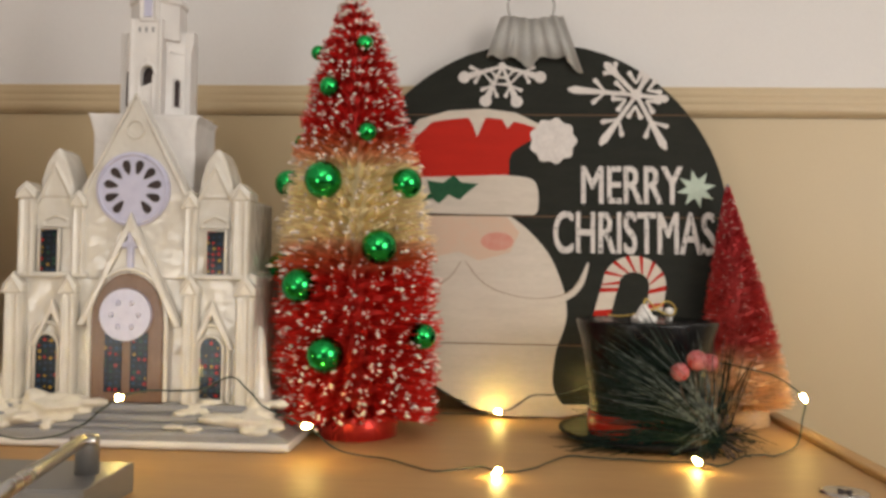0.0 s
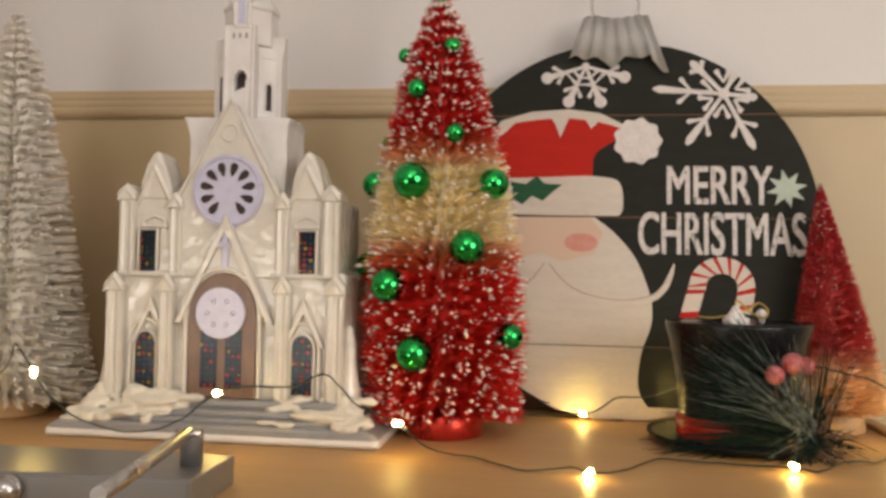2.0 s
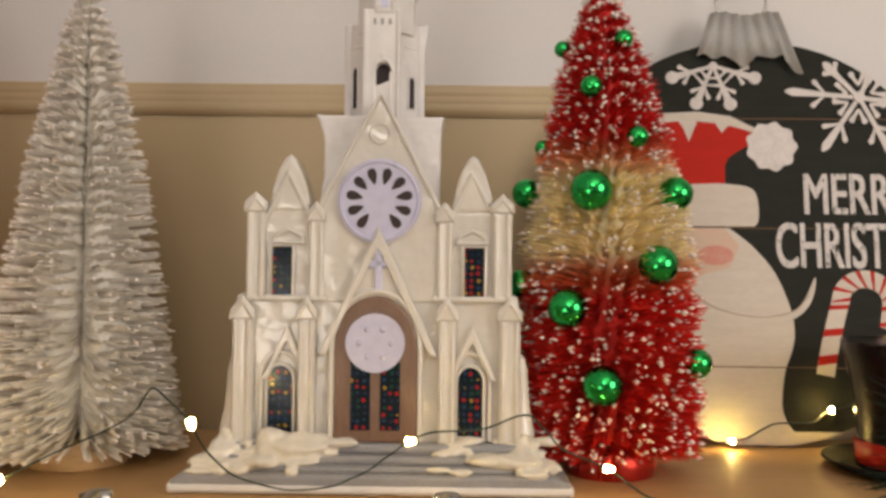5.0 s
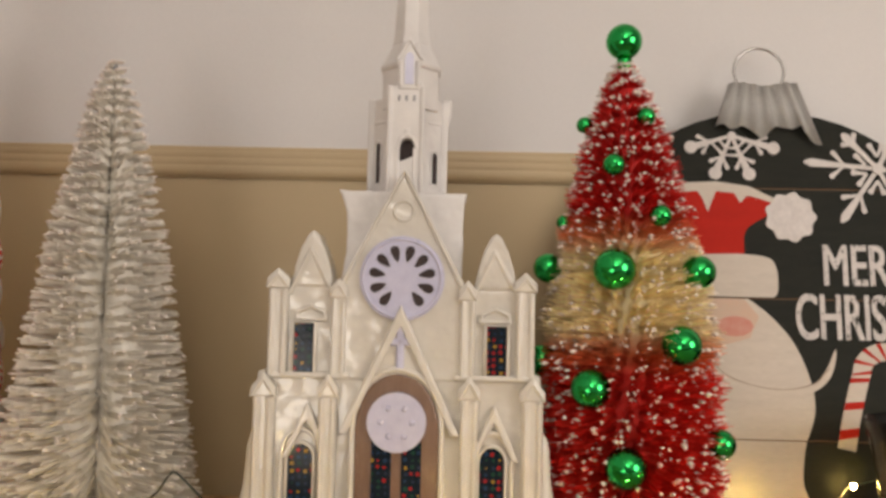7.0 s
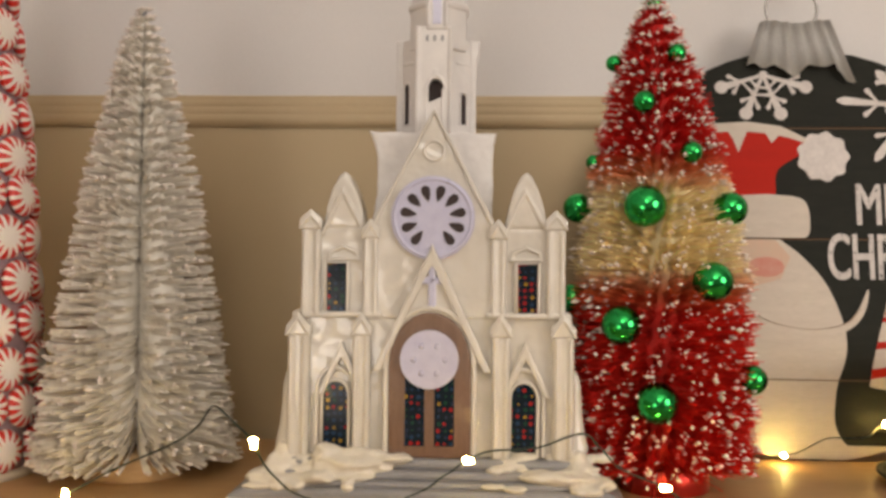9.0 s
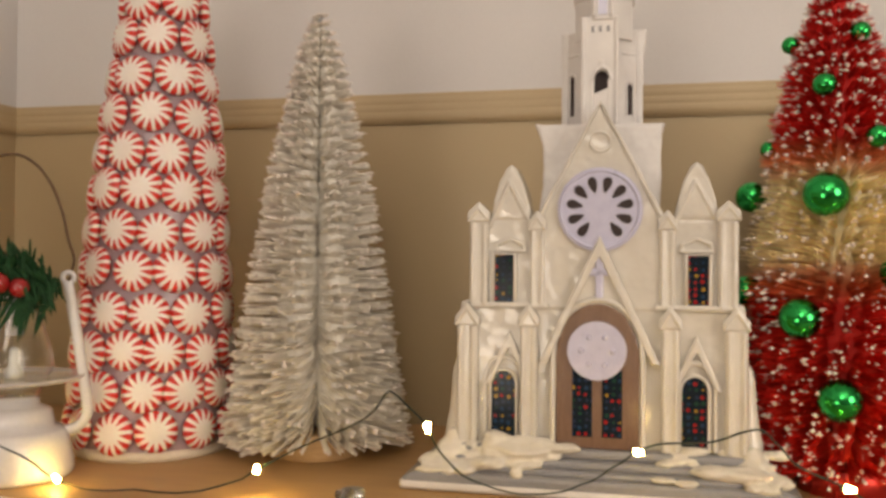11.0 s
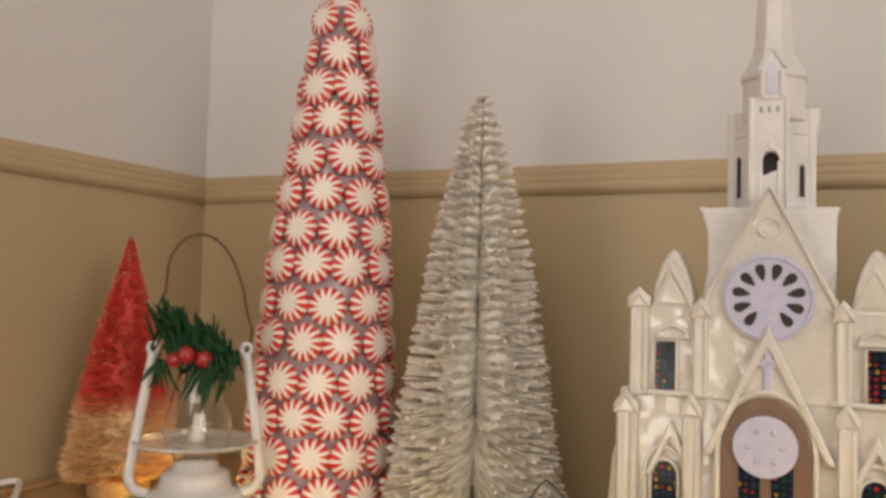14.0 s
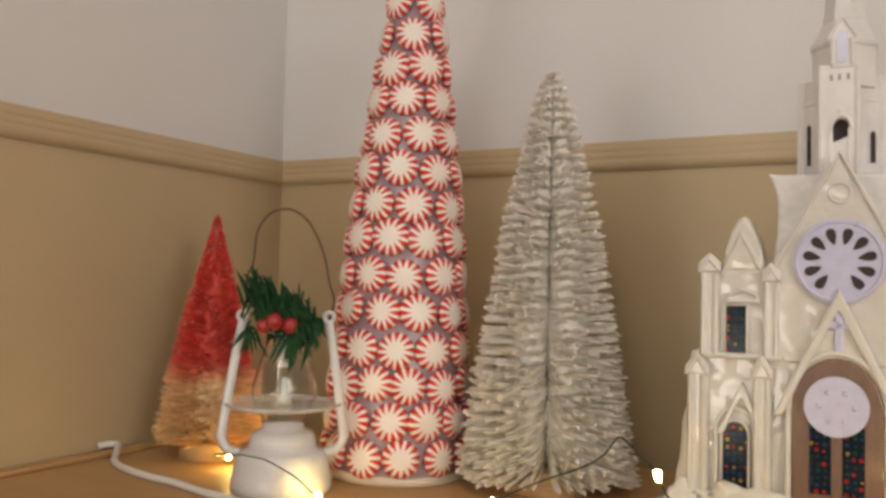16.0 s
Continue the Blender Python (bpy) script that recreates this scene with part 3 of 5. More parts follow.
def church_window(parent, x, z0, z1, half, arched):
    frame = bmesh.new()
    line = arch_outline(half + 0.0012, z0 - 0.001, z1 + 0.001, 0.2) if arched else [(-half - 0.0012, z0 - 0.001), (half + 0.0012, z0 - 0.001), (half + 0.0012, z1 + 0.001), (-half - 0.0012, z1 + 0.001)]
    line = shift(line, x)
    rib(frame, line + line[:1], 0.0016, 0.0013)
    ob = part("window", frame, M["porcelain"], parent)
    pane = bmesh.new()
    inner = shift(arch_outline(half, z0, z1, 0.2) if arched else [(-half, z0), (half, z0), (half, z1), (-half, z1)], x)
    prism(pane, inner, 0.0016, 0.004)
    part("pane", pane, M["stained"], ob, "dark stained-glass pane with red, yellow, green and blue dots")
    return ob


def church():
    c = thing("church_ornament", (-0.2, 0.600, SHELF), "glossy cream porcelain church with a tower and lavender rose window", "ornament", turn=1.0)
    # foot with three shallow steps
    bm = bmesh.new()
    prism(bm, [(-0.126, 0.0), (0.122, 0.0), (0.1225, 0.008), (0.112, 0.013), (-0.117, 0.013), (-0.1265, 0.008)], -0.021, 0.095, 0.002)
    glazed(part("base", bm, M["grey_glaze"], c, "grey glazed base with a white rim"), 0.0015, 0.0008)
    for k, (w, y, z0, z1) in enumerate(((0.112, -0.0165, 0.012, 0.017), (0.104, -0.011, 0.016, 0.0225), (0.097, -0.0055, 0.022, 0.029))):
        bm = bmesh.new()
        block(bm, (-w - 0.002, y, z0), (w - 0.002, 0.08, z1), 0.0026, 3)
        glazed(part("step", bm, M["grey_glaze"], c), 0.0015, 0.0008)
    bm = bmesh.new()
    prism(bm, [(-0.1275, 0.0002), (0.1235, 0.0002), (0.1235, 0.0068), (-0.1275, 0.0068)], -0.0225, 0.0965, 0.0025)
    glazed(part("rim", bm, M["bluewhite"], c), 0.0015, 0.0008)
    # body
    bm = bmesh.new()
    prism(bm, [(-0.099, 0.028), (0.096, 0.028), (0.093, 0.050), (0.0905, 0.122), (0.084, 0.124), (0.084, 0.178), (0.0425, 0.178), (-0.0425, 0.178), (-0.086, 0.180), (-0.086, 0.124), (-0.0925, 0.122), (-0.095, 0.050)], 0.004, 0.074, 0.002)
    glazed(part("body", bm, M["porcelain"], c), 0.0013, 0.0013)
    for s, x in ((-1, -0.0585), (1, 0.0605)):
        bm = bmesh.new()
        prism(bm, [(x - 0.0145, 0.176), (x + 0.0145, 0.176), (x + 0.0115, 0.190), (x + 0.0075, 0.2030), (x + 0.0036, 0.2115), (x, 0.2140), (x - 0.0036, 0.2115), (x - 0.0075, 0.2030), (x - 0.0115, 0.190)], 0.003, 0.03, 0.003)
        rib(bm, [(x - 0.0145, 0.172), (x - 0.001, 0.2015), (x + 0.0145, 0.172)], 0.0028, 0.0016)
        glazed(part("pinnacle", bm, M["porcelain"], c), 0.0008, 0.0011)
        # hood over the lower window
        bm = bmesh.new()
        prism(bm, [(x - 0.016, 0.068), (x - 0.012, 0.068), (x, 0.094), (x + 0.012, 0.068), (x + 0.016, 0.068), (x, 0.1035)], -0.001, 0.006, 0.001)
        glazed(part("hood", bm, M["porcelain"], c), 0.0006, 0.0008)
        bm = bmesh.new()
        block(bm, (x - 0.0105, 0.001, 0.1555), (x + 0.0105, 0.006, 0.1575), 0.0008)
        rib(bm, [(x - 0.010, 0.155), (x - 0.0085, 0.161), (x, 0.1645), (x + 0.0085, 0.161), (x + 0.010, 0.155)], 0.003, 0.0015)
        glazed(part("hood", bm, M["porcelain"], c), 0.0006, 0.0008)
        bm = bmesh.new()
        block(bm, (x - 0.026, -0.0005, 0.1185), (x + 0.026, 0.008, 0.1225), 0.0012)
        glazed(part("ledge", bm, M["porcelain"], c), 0.0008, 0.0008)
    for x, half in ((-0.0795, 0.0065), (0.0795, 0.0065), (-0.0405, 0.005), (0.0425, 0.005)):
        pier(c, x, 0.118, 0.180 if abs(x) > 0.06 else 0.174, half, 0.0005, 0.009)
    for x, half in ((-0.0865, 0.007), (0.0845, 0.007), (-0.0455, 0.0058), (0.0445, 0.0058)):
        pier(c, x, 0.028, 0.111, half, -0.002, 0.0115)
    for x in (-0.0625, 0.0615):
        church_window(c, x, 0.1215, 0.1535, 0.0062, False)
    church_window(c, -0.0625, 0.033, 0.077, 0.0078, True)
    church_window(c, 0.0595, 0.033, 0.077, 0.0078, True)
    for x in (-0.0625, 0.0595):
        bm = bmesh.new()
        line = shift(arch_outline(0.0125, 0.030, 0.0860, 0.5), x)
        rib(bm, line[1:] + line[:1], 0.0020, 0.0017)
        glazed(part("window_arch", bm, M["porcelain"], c), 0.0006, 0.0008)
    for s, x in ((-1, -0.094), (1, 0.0925)):
        bm = bmesh.new()
        lathe(bm, [(0, 0.026), (0.0105, 0.026), (0.0095, 0.036), (0.0070, 0.048), (0.0058, 0.060), (0.0050, 0.074), (0.0030, 0.082), (0.0, 0.086)], 14, (x, 0.012, 0))
        glazed(part("corner_buttress", bm, M["porcelain"], c), 0.0008, 0.0008)
    # nave block behind the gable
    bm = bmesh.new()
    prism(bm, [(-0.046, 0.150), (0.044, 0.150), (0.038, 0.185), (0.0385, 0.236), (0.0410, 0.2415), (-0.0395, 0.2420), (-0.0450, 0.2435), (-0.0385, 0.228), (-0.0375, 0.205), (-0.0415, 0.185)], 0.018, 0.066, 0.002)
    glazed(part("nave", bm, M["bluewhite"], c, "cool white glazed upper nave"), 0.0011, 0.0016)
    # main gable
    bm = bmesh.new()
    prism(bm, [(-0.0425, 0.118), (0.0425, 0.118), (0.0425, 0.176), (0.0, 0.252), (-0.0425, 0.176)], 0.0025, 0.03)
    glazed(part("gable", bm, M["porcelain"], c), 0.0011, 0.0013)
    bm = bmesh.new()
    rib(bm, [(-0.0445, 0.168), (0.0, 0.2535), (0.0445, 0.168)], 0.002, 0.0021)
    glazed(part("gable_rib", bm, M["porcelain"], c), 0.0007, 0.0008)
    bm = bmesh.new()
    tube(bm, [(0.0065 * math.cos(a * math.pi / 10), 0.0022, 0.2275 + 0.0065 * math.sin(a * math.pi / 10)) for a in range(21)], 0.0009, 6, ends=False)
    part("roundel", bm, M["porcelain"], c)
    # rose window
    bm = bmesh.new()
    prism(bm, [(0.0272 * math.cos(k * math.pi / 24), 0.1835 + 0.0272 * math.sin(k * math.pi / 24)) for k in range(48)], -0.0005, 0.004, 0.0012)
    tube(bm, [(0.0252 * math.cos(a * math.pi / 20), -0.0006, 0.1835 + 0.0252 * math.sin(a * math.pi / 20)) for a in range(41)], 0.0011, 6, ends=False)
    rose = part("rose_window", bm, M["lavender"], c, "pale lavender rose window with dark petals")
    for k in range(10):
        a = radians(-52 + k * 284 / 9)
        u, v = Vector((math.cos(a), math.sin(a))), Vector((-math.sin(a), math.cos(a)))
        pts = []
        for j in range(14):
            t = 2 * math.pi * j / 14
            q = u * (0.0162 + 0.0054 * math.cos(t)) + v * (0.0027 * math.sin(t) * (1.0 + 0.55 * math.cos(t)))
            pts.append((q.x, 0.1835 + q.y))
        # petal slots are dark plates, their inner shade put into the colour
        bm = bmesh.new()
        prism(bm, pts, -0.0009, 0.001)
        part("petal", bm, M["hole_shade"], rose)
    # door gable, cross and door
    bm = bmesh.new()
    prism(bm, [(-0.0385, 0.084), (-0.033, 0.084), (0.0, 0.155), (0.033, 0.084), (0.0385, 0.084), (0.0, 0.1665)], -0.004, 0.004, 0.001)
    glazed(part("door_gable", bm, M["porcelain"], c), 0.0008, 0.0008)
    bm = bmesh.new()
    prism(bm, [(-0.031, 0.090), (0.031, 0.090), (0.0, 0.155)], -0.0006, 0.004)
    part("door_tympanum", bm, M["porcelain"], c)
    bm = bmesh.new()
    block(bm, (-0.0026, -0.0030, 0.1235), (0.0026, 0.001, 0.1555), 0.0012)
    block(bm, (-0.0082, -0.0030, 0.1405), (0.0082, 0.001, 0.1455), 0.0012)
    part("cross", bm, M["lavender"], c, "small lavender glazed cross")
    bm = bmesh.new()
    prism(bm, shift(arch_outline(0.0265, 0.029, 0.1225, 0.35), -0.001), -0.0022, 0.004, 0.0015)
    door = part("door", bm, M["brown_door"], c, "glossy brown pointed-arch door")
    bm = bmesh.new()
    prism(bm, [(-0.0012 + 0.0188 * math.cos(k * math.pi / 20), 0.0925 + 0.0188 * math.sin(k * math.pi / 20)) for k in range(40)], -0.0058, -0.002, 0.0018)
    for k in range(6):
        ball(bm, (-0.0012 + 0.010 * math.cos(k * math.pi / 3), -0.0058, 0.0925 + 0.010 * math.sin(k * math.pi / 3)), 0.0022, 1, (1, 0.4, 1))
    part("rosette", bm, M["lavender"], door, "round pale lavender rosette")
    for x in (-0.0105, 0.0085):
        bm = bmesh.new()
        prism(bm, [(x - 0.0063, 0.037), (x + 0.0063, 0.037), (x + 0.0063, 0.080), (x - 0.0063, 0.080)], -0.0030, -0.001)
        part("pane", bm, M["stained"], door)
    bm = bmesh.new()
    line = shift(arch_outline(0.0285, 0.030, 0.1255, 0.35), -0.001)
    rib(bm, line[1:] + line[:1], -0.0014, 0.0020)
    glazed(part("door_frame", bm, M["porcelain"], c), 0.0007, 0.0008)
    # tower: a front slab between two slanting wings
    bm = bmesh.new()
    column(bm, [(-0.0130, 0.0275), (0.0100, 0.0275), (0.0250, 0.0400), (0.0250, 0.0600), (-0.0265, 0.0600), (-0.0265, 0.0400)], 0.238, 0.3085)
    tower = glazed(part("tower", bm, M["bluewhite"], c, "cool white bell tower with slanting sides"), 0.0007, 0.0010)
    bm = bmesh.new()
    hole = shift(arch_outline(0.0050, 0.240, 0.2785, 0.1), -0.0002)
    prism(bm, [(-0.0140, 0.240), hole[0]] + hole[:1:-1] + [hole[1], (0.0112, 0.240), (0.0112, 0.3145), (-0.0140, 0.3145)], 0.0200, 0.0290)
    for x in (-0.0127, 0.0099):
        block(bm, (x - 0.0013, 0.0188, 0.241), (x + 0.0013, 0.026, 0.3140), 0.0004)
    for x in (-0.0068, 0.0042):
        tube(bm, [(x, 0.0200, 0.242), (x, 0.0200, 0.2720)], 0.0006, 6)
    rib(bm, [(-0.0068, 0.272), (-0.0042, 0.2785), (-0.0002, 0.2810), (0.0038, 0.2785), (0.0062, 0.272)], 0.0198, 0.0008)
    block(bm, (-0.0018, 0.0196, 0.2790), (0.0012, 0.0225, 0.2850), 0.0004)
    front = glazed(part("front_wall", bm, M["bluewhite"], tower), 0.0005, 0.0003)
    # dark plate behind the arch in place of the tower's unlit inside
    bm = bmesh.new()
    prism(bm, shift(arch_outline(0.0056, 0.242, 0.2790, 0.1), -0.0002), 0.0262, 0.0282)
    part("opening_shade", bm, M["hole_shade"], tower)
    bm = bmesh.new()
    prism(bm, [(-0.0056, 0.241), (0.0056, 0.241), (0.0056, 0.2670), (0.0010, 0.2655), (-0.0020, 0.2640), (-0.0056, 0.2630)], 0.0206, 0.0270)
    glazed(part("sill", bm, M["bluewhite"], tower), 0.0006, 0.0004)
    for x in (-0.0062, -0.0012, 0.0040):
        bm = bmesh.new()
        block(bm, (x - 0.0009, 0.0197, 0.3040), (x + 0.0009, 0.0212, 0.3080))
        part("slit", bm, M["grey_glaze"], tower)
    for p, q, x, top in (((-0.0130, 0.0275), (-0.0265, 0.0400), 0.52, 0.2770), ((0.0100, 0.0275), (0.0250, 0.0400), 0.52, 0.2705)):
        p, q = Vector(p), Vector(q)
        side = (q - p).normalized()
        out = Vector((side.y, -side.x)) * (1 if side.y * side.x < 0 or side.x > 0 else -1)
        if out.y > 0:
            out = -out
        turn = Matrix.Rotation(math.atan2(side.y, side.x) if side.x > 0 else math.atan2(-side.y, -side.x), 4, "Z")
        at = Matrix.Translation((*(p.lerp(q, x) + out * 0.0006), 0)) @ turn
        # side opening is not cut: a dark plate carries its shade
        bm = bmesh.new()
        prism(bm, arch_outline(0.0017, 0.250, top, 0.5), -0.0004, 0.0012)
        bmesh.ops.transform(bm, matrix=at, verts=bm.verts)
        part("opening_shade", bm, M["hole_shade"], tower)
        bm = bmesh.new()
        line = arch_outline(0.0028, 0.249, top + 0.0016, 0.5)
        rib(bm, line[1:] + line[:1], -0.0002, 0.0008)
        block(bm, (-0.0060, 0.0, 0.2905), (0.0060, 0.0016, 0.2930), 0.0006)
        bmesh.ops.transform(bm, matrix=at, verts=bm.verts)
        glazed(part("window_arch", bm, M["bluewhite"], tower), 0.0005, 0.0003)
    for x, flare in ((-0.0262, 0.0002), (0.0246, 0.0024)):
        bm = bmesh.new()
        w = 0.0022
        prism(bm, [(x - w, 0.238), (x + w, 0.238), (x + w, 0.292), (x + w + flare, 0.300), (x + w + flare, 0.309), (x - w, 0.309)], 0.0375, 0.0460, 0.0006)
        glazed(part("corner_pier", bm, M["bluewhite"], tower), 0.0006, 0.0004)
    # upper stage with a ledge, its roof and a gablet
    bm = bmesh.new()
    lathe(bm, [(0, 0.300), (0.0208, 0.300), (0.0208, 0.3275), (0.0222, 0.3282), (0.0224, 0.3310), (0.0205, 0.3335), (0.0135, 0.3470), (0, 0.3470)], 8, (0.0005, 0.0400, 0))
    bmesh.ops.rotate(bm, cent=(0.0005, 0.0400, 0), matrix=Matrix.Rotation(math.pi / 8, 3, "Z"), verts=bm.verts)
    glazed(part("belfry", bm, M["bluewhite"], tower), 0.0006, 0.0004)
    bm = bmesh.new()
    prism(bm, [(-0.0068, 0.312), (0.0076, 0.312), (0.0076, 0.3330), (0.0004, 0.3440), (-0.0068, 0.3330)], 0.0190, 0.0400, 0.0005)
    rib(bm, [(-0.0086, 0.3320), (0.0004, 0.3462), (0.0094, 0.3320)], 0.0186, 0.0012)
    for x in (-0.0056, 0.0064):
        tube(bm, [(x, 0.0188, 0.3145), (x, 0.0188, 0.3310)], 0.0013, 6)
    glazed(part("gablet", bm, M["bluewhite"], tower), 0.0005, 0.0003)
    bm = bmesh.new()
    prism(bm, shift(arch_outline(0.0030, 0.3155, 0.3370, 0.7), 0.0004), 0.0181, 0.0192)
    part("niche", bm, M["lavender"], tower)
    bm = bmesh.new()
    lathe(bm, [(0, 0.3455), (0.0134, 0.3455), (0.0140, 0.3475), (0.0126, 0.3560), (0.0122, 0.3660), (0.0114, 0.380), (0.0094, 0.400), (0.0052, 0.430), (0.0, 0.452)], 8, (0.0005, 0.0400, 0))
    bmesh.ops.rotate(bm, cent=(0.0005, 0.0400, 0), matrix=Matrix.Rotation(math.pi / 8, 3, "Z"), verts=bm.verts)
    glazed(part("spire", bm, M["bluewhite"], tower), 0.0006, 0.0005)
    # poured snow on the foot
    rng = random.Random(5)
    spots = []
    for x0, x1, n in ((-0.112, -0.082, 12), (-0.08, -0.03, 20), (0.040, 0.112, 24)):
        for _ in range(n):
            x = rng.uniform(x0, x1)
            d = rng.random()
            spots.append((x, -0.018 + 0.022 * d, 0.0135 + 0.017 * d, rng.uniform(0.004, 0.011), rng.uniform(0.0035, 0.007), rng.uniform(0.0016, 0.0034)))
    spots += [(-0.066, -0.004, 0.032, 0.010, 0.006, 0.006), (-0.044, -0.004, 0.031, 0.016, 0.006, 0.0045), (-0.022, -0.006, 0.030, 0.012, 0.006, 0.003), (-0.095, 0.002, 0.031, 0.007, 0.007, 0.008), (0.093, 0.002, 0.029, 0.007, 0.007, 0.007), (0.074, -0.012, 0.021, 0.018, 0.007, 0.004)]
    spots += [(-0.099, -0.002, 0.022, 0.010, 0.009, 0.008), (-0.106, -0.006, 0.017, 0.012, 0.010, 0.005), (0.096, -0.002, 0.021, 0.010, 0.009, 0.008), (0.106, -0.006, 0.016, 0.010, 0.010, 0.005), (-0.052, -0.008, 0.026, 0.022, 0.008, 0.006), (-0.070, -0.014, 0.019, 0.010, 0.008, 0.005), (0.085, -0.010, 0.020, 0.022, 0.009, 0.005)]
    bm = lumps(bmesh.new(), spots, 3.0, 0.45)
    snow = part("snow", bm, M["snow_glaze"], c, "lumpy cream-white glazed snow on the steps")
    melt = snow.modifiers.new("melt", "REMESH")
    melt.mode, melt.voxel_size, melt.use_smooth_shade = "VOXEL", 0.0012, True
    soft = snow.modifiers.new("soft", "SMOOTH")
    soft.factor, soft.iterations = 0.6, 5
    return c


church()


# ---- bottle-brush trees ----
def bristles(height, lower, upper, count, seed, thick, z0=0.0, rise=0.1, pitch=0.0, jitter=0.06, part_front=0.0, scallop=None, shape=None, trunk=0.0015, bunch=0, spray=0.06):
    """Radiating bristles: vertices and faces of thin tapered blades, and their tips."""
    rng = np.random.default_rng(seed)
    u = rng.random(count) ** 1.25
    a = rng.random(count) * 2 * math.pi
    z = z0 + u * height
    if pitch:
        z = z0 + (np.floor((z - z0) / pitch) + a / (2 * math.pi)) * pitch + rng.normal(0, pitch * 0.11, count)
        z = np.clip(z, z0, z0 + height)
        u = (z - z0) / height
    if bunch:
        tier = np.floor((z - z0) / pitch)
        step = 2 * math.pi / bunch
        a = a + 0.5 * (np.round((a + tier * 2.399) / step) * step - tier * 2.399 - a)
    if part_front:
        front = -math.pi / 2 + 0.36
        d = (a - front + math.pi) % (2 * math.pi) - math.pi
        near = np.abs(d) < part_front
        a = np.where(near, front + np.sign(d) * (part_front * 0.16 + np.abs(d) * 0.84), a)
    r = (np.interp(u, shape[0], shape[1]) * lower if shape else lower + (upper - lower) * u) * (1 - jitter + 2 * jitter * rng.random(count) * rng.random(count))
    if scallop:
        r = r * (1 + scallop[0] * np.sin(u * scallop[1] + a + 0.8 * np.sin(2 * a + u * 9)))
    dirs = np.stack([np.cos(a), np.sin(a), np.zeros(count)], 1)
    start = np.stack([np.zeros(count), np.zeros(count), z], 1) + dirs * trunk
    lift = (np.interp(u, (0, 0.35, 1), rise) if isinstance(rise, tuple) else rise * (0.4 + 0.9 * u)) + rng.normal(0, spray, count)
    end = np.stack([np.zeros(count), np.zeros(count), z], 1) + dirs * r[:, None]
    end[:, 2] += r * lift
    mid = (start + end) / 2
    mid[:, 2] -= r * 0.04
    side = np.stack([-np.sin(a), np.cos(a), np.zeros(count)], 1)
    spin = rng.random(count) * math.pi
    up = np.array([0, 0, 1.0])
    verts = []
    for q, w in ((start, 0.8), (mid, 1.0), (end, 0.75)):
        for k in range(3):
            b = spin + k * 2 * math.pi / 3
            verts.append(q + thick * w * (np.cos(b)[:, None] * side + np.sin(b)[:, None] * up))
    verts = np.stack(verts, 1).reshape(-1, 3)
    base = (np.arange(count) * 9)[:, None]
    quads = []
    for s in (0, 3):
        for k in range(3):
            quads.append(base + np.array([[s + k, s + (k + 1) % 3, s + 3 + (k + 1) % 3, s + 3 + k]]))
    faces = np.concatenate(quads).tolist()
    return verts.tolist(), faces, end


def flecks(points, size, seed, share, squash=0.8, along=1.0):
    """Small crystal lumps at a share of the points."""
    rng = np.random.default_rng(seed)
    pick = points[rng.random(len(points)) < share]
    pick = pick * (1 - 0.16 * rng.random((len(pick), 1)) ** 2 * np.array((1, 1, 0)))
    verts, faces = [], []
    shape = np.array([(1, 0, 0), (-1, 0, 0), (0, 1, 0), (0, -1, 0), (0, 0, 1), (0, 0, -1)], float)
    tris = ((0, 2, 4), (2, 1, 4), (1, 3, 4), (3, 0, 4), (2, 0, 5), (1, 2, 5), (3, 1, 5), (0, 3, 5))
    for p in pick:
        s = size * rng.uniform(0.5, 1.45) * rng.uniform(0.8, 1.2, 3) * np.array((1, 1, squash))
        n = len(verts)
        out = np.array((p[0], p[1], 0)) / max(1e-6, math.hypot(p[0], p[1]))
        lump = shape * s
        lump = lump + np.outer(lump @ out, out) * (along - 1)
        verts += (p + lump + rng.normal(0, size * 0.25, (6, 3))).tolist()
        faces += [(a + n, b + n, c + n) for a, b, c in tris]
    return verts, faces


def brush_core(parent, height, z0, lower, share, shape, material, tiers=(0.0, 0), groove=0.0):
    """An added solid core in a brush's dense heart; it brightens the gaps between bristles."""
    bm = bmesh.new()
    prof = [(0, z0)] + [(lower * share * float(np.interp(u, shape[0], shape[1])), z0 + 0.003 + (height - 0.006) * u) for u in np.linspace(0, 0.97, 90)] + [(0, z0 + height - 0.003)]
    lathe(bm, prof, 40)
    for v in bm.verts:
        a = math.atan2(v.co.y, v.co.x)
        u = (v.co.z - z0) / height
        n = tiers[0] * math.sin(u * tiers[1] + a + 0.8 * math.sin(2 * a + u * 9)) + noise.noise(v.co * 260) * 0.16 + noise.noise(v.co * 700) * 0.12
        d = (a + math.pi / 2 - 0.36 + math.pi) % (2 * math.pi) - math.pi
        n -= groove * math.exp(-(d / 0.20) ** 2)
        v.co.x *= 1 + n
        v.co.y *= 1 + n
    return part("filler_core", bm, material, parent)


RED_SHAPE = ((0, 0.18, 0.41, 0.645, 0.83, 0.95, 1), (0.93, 1.0, 0.93, 0.70, 0.47, 0.24, 0.11))
WHITE_SHAPE = ((0, 0.3, 0.6, 0.9, 1), (1.0, 0.785, 0.555, 0.23, 0.06))
SMALL_SHAPE = ((0, 0.3, 0.6, 0.9, 1), (1.0, 0.79, 0.50, 0.16, 0.05))


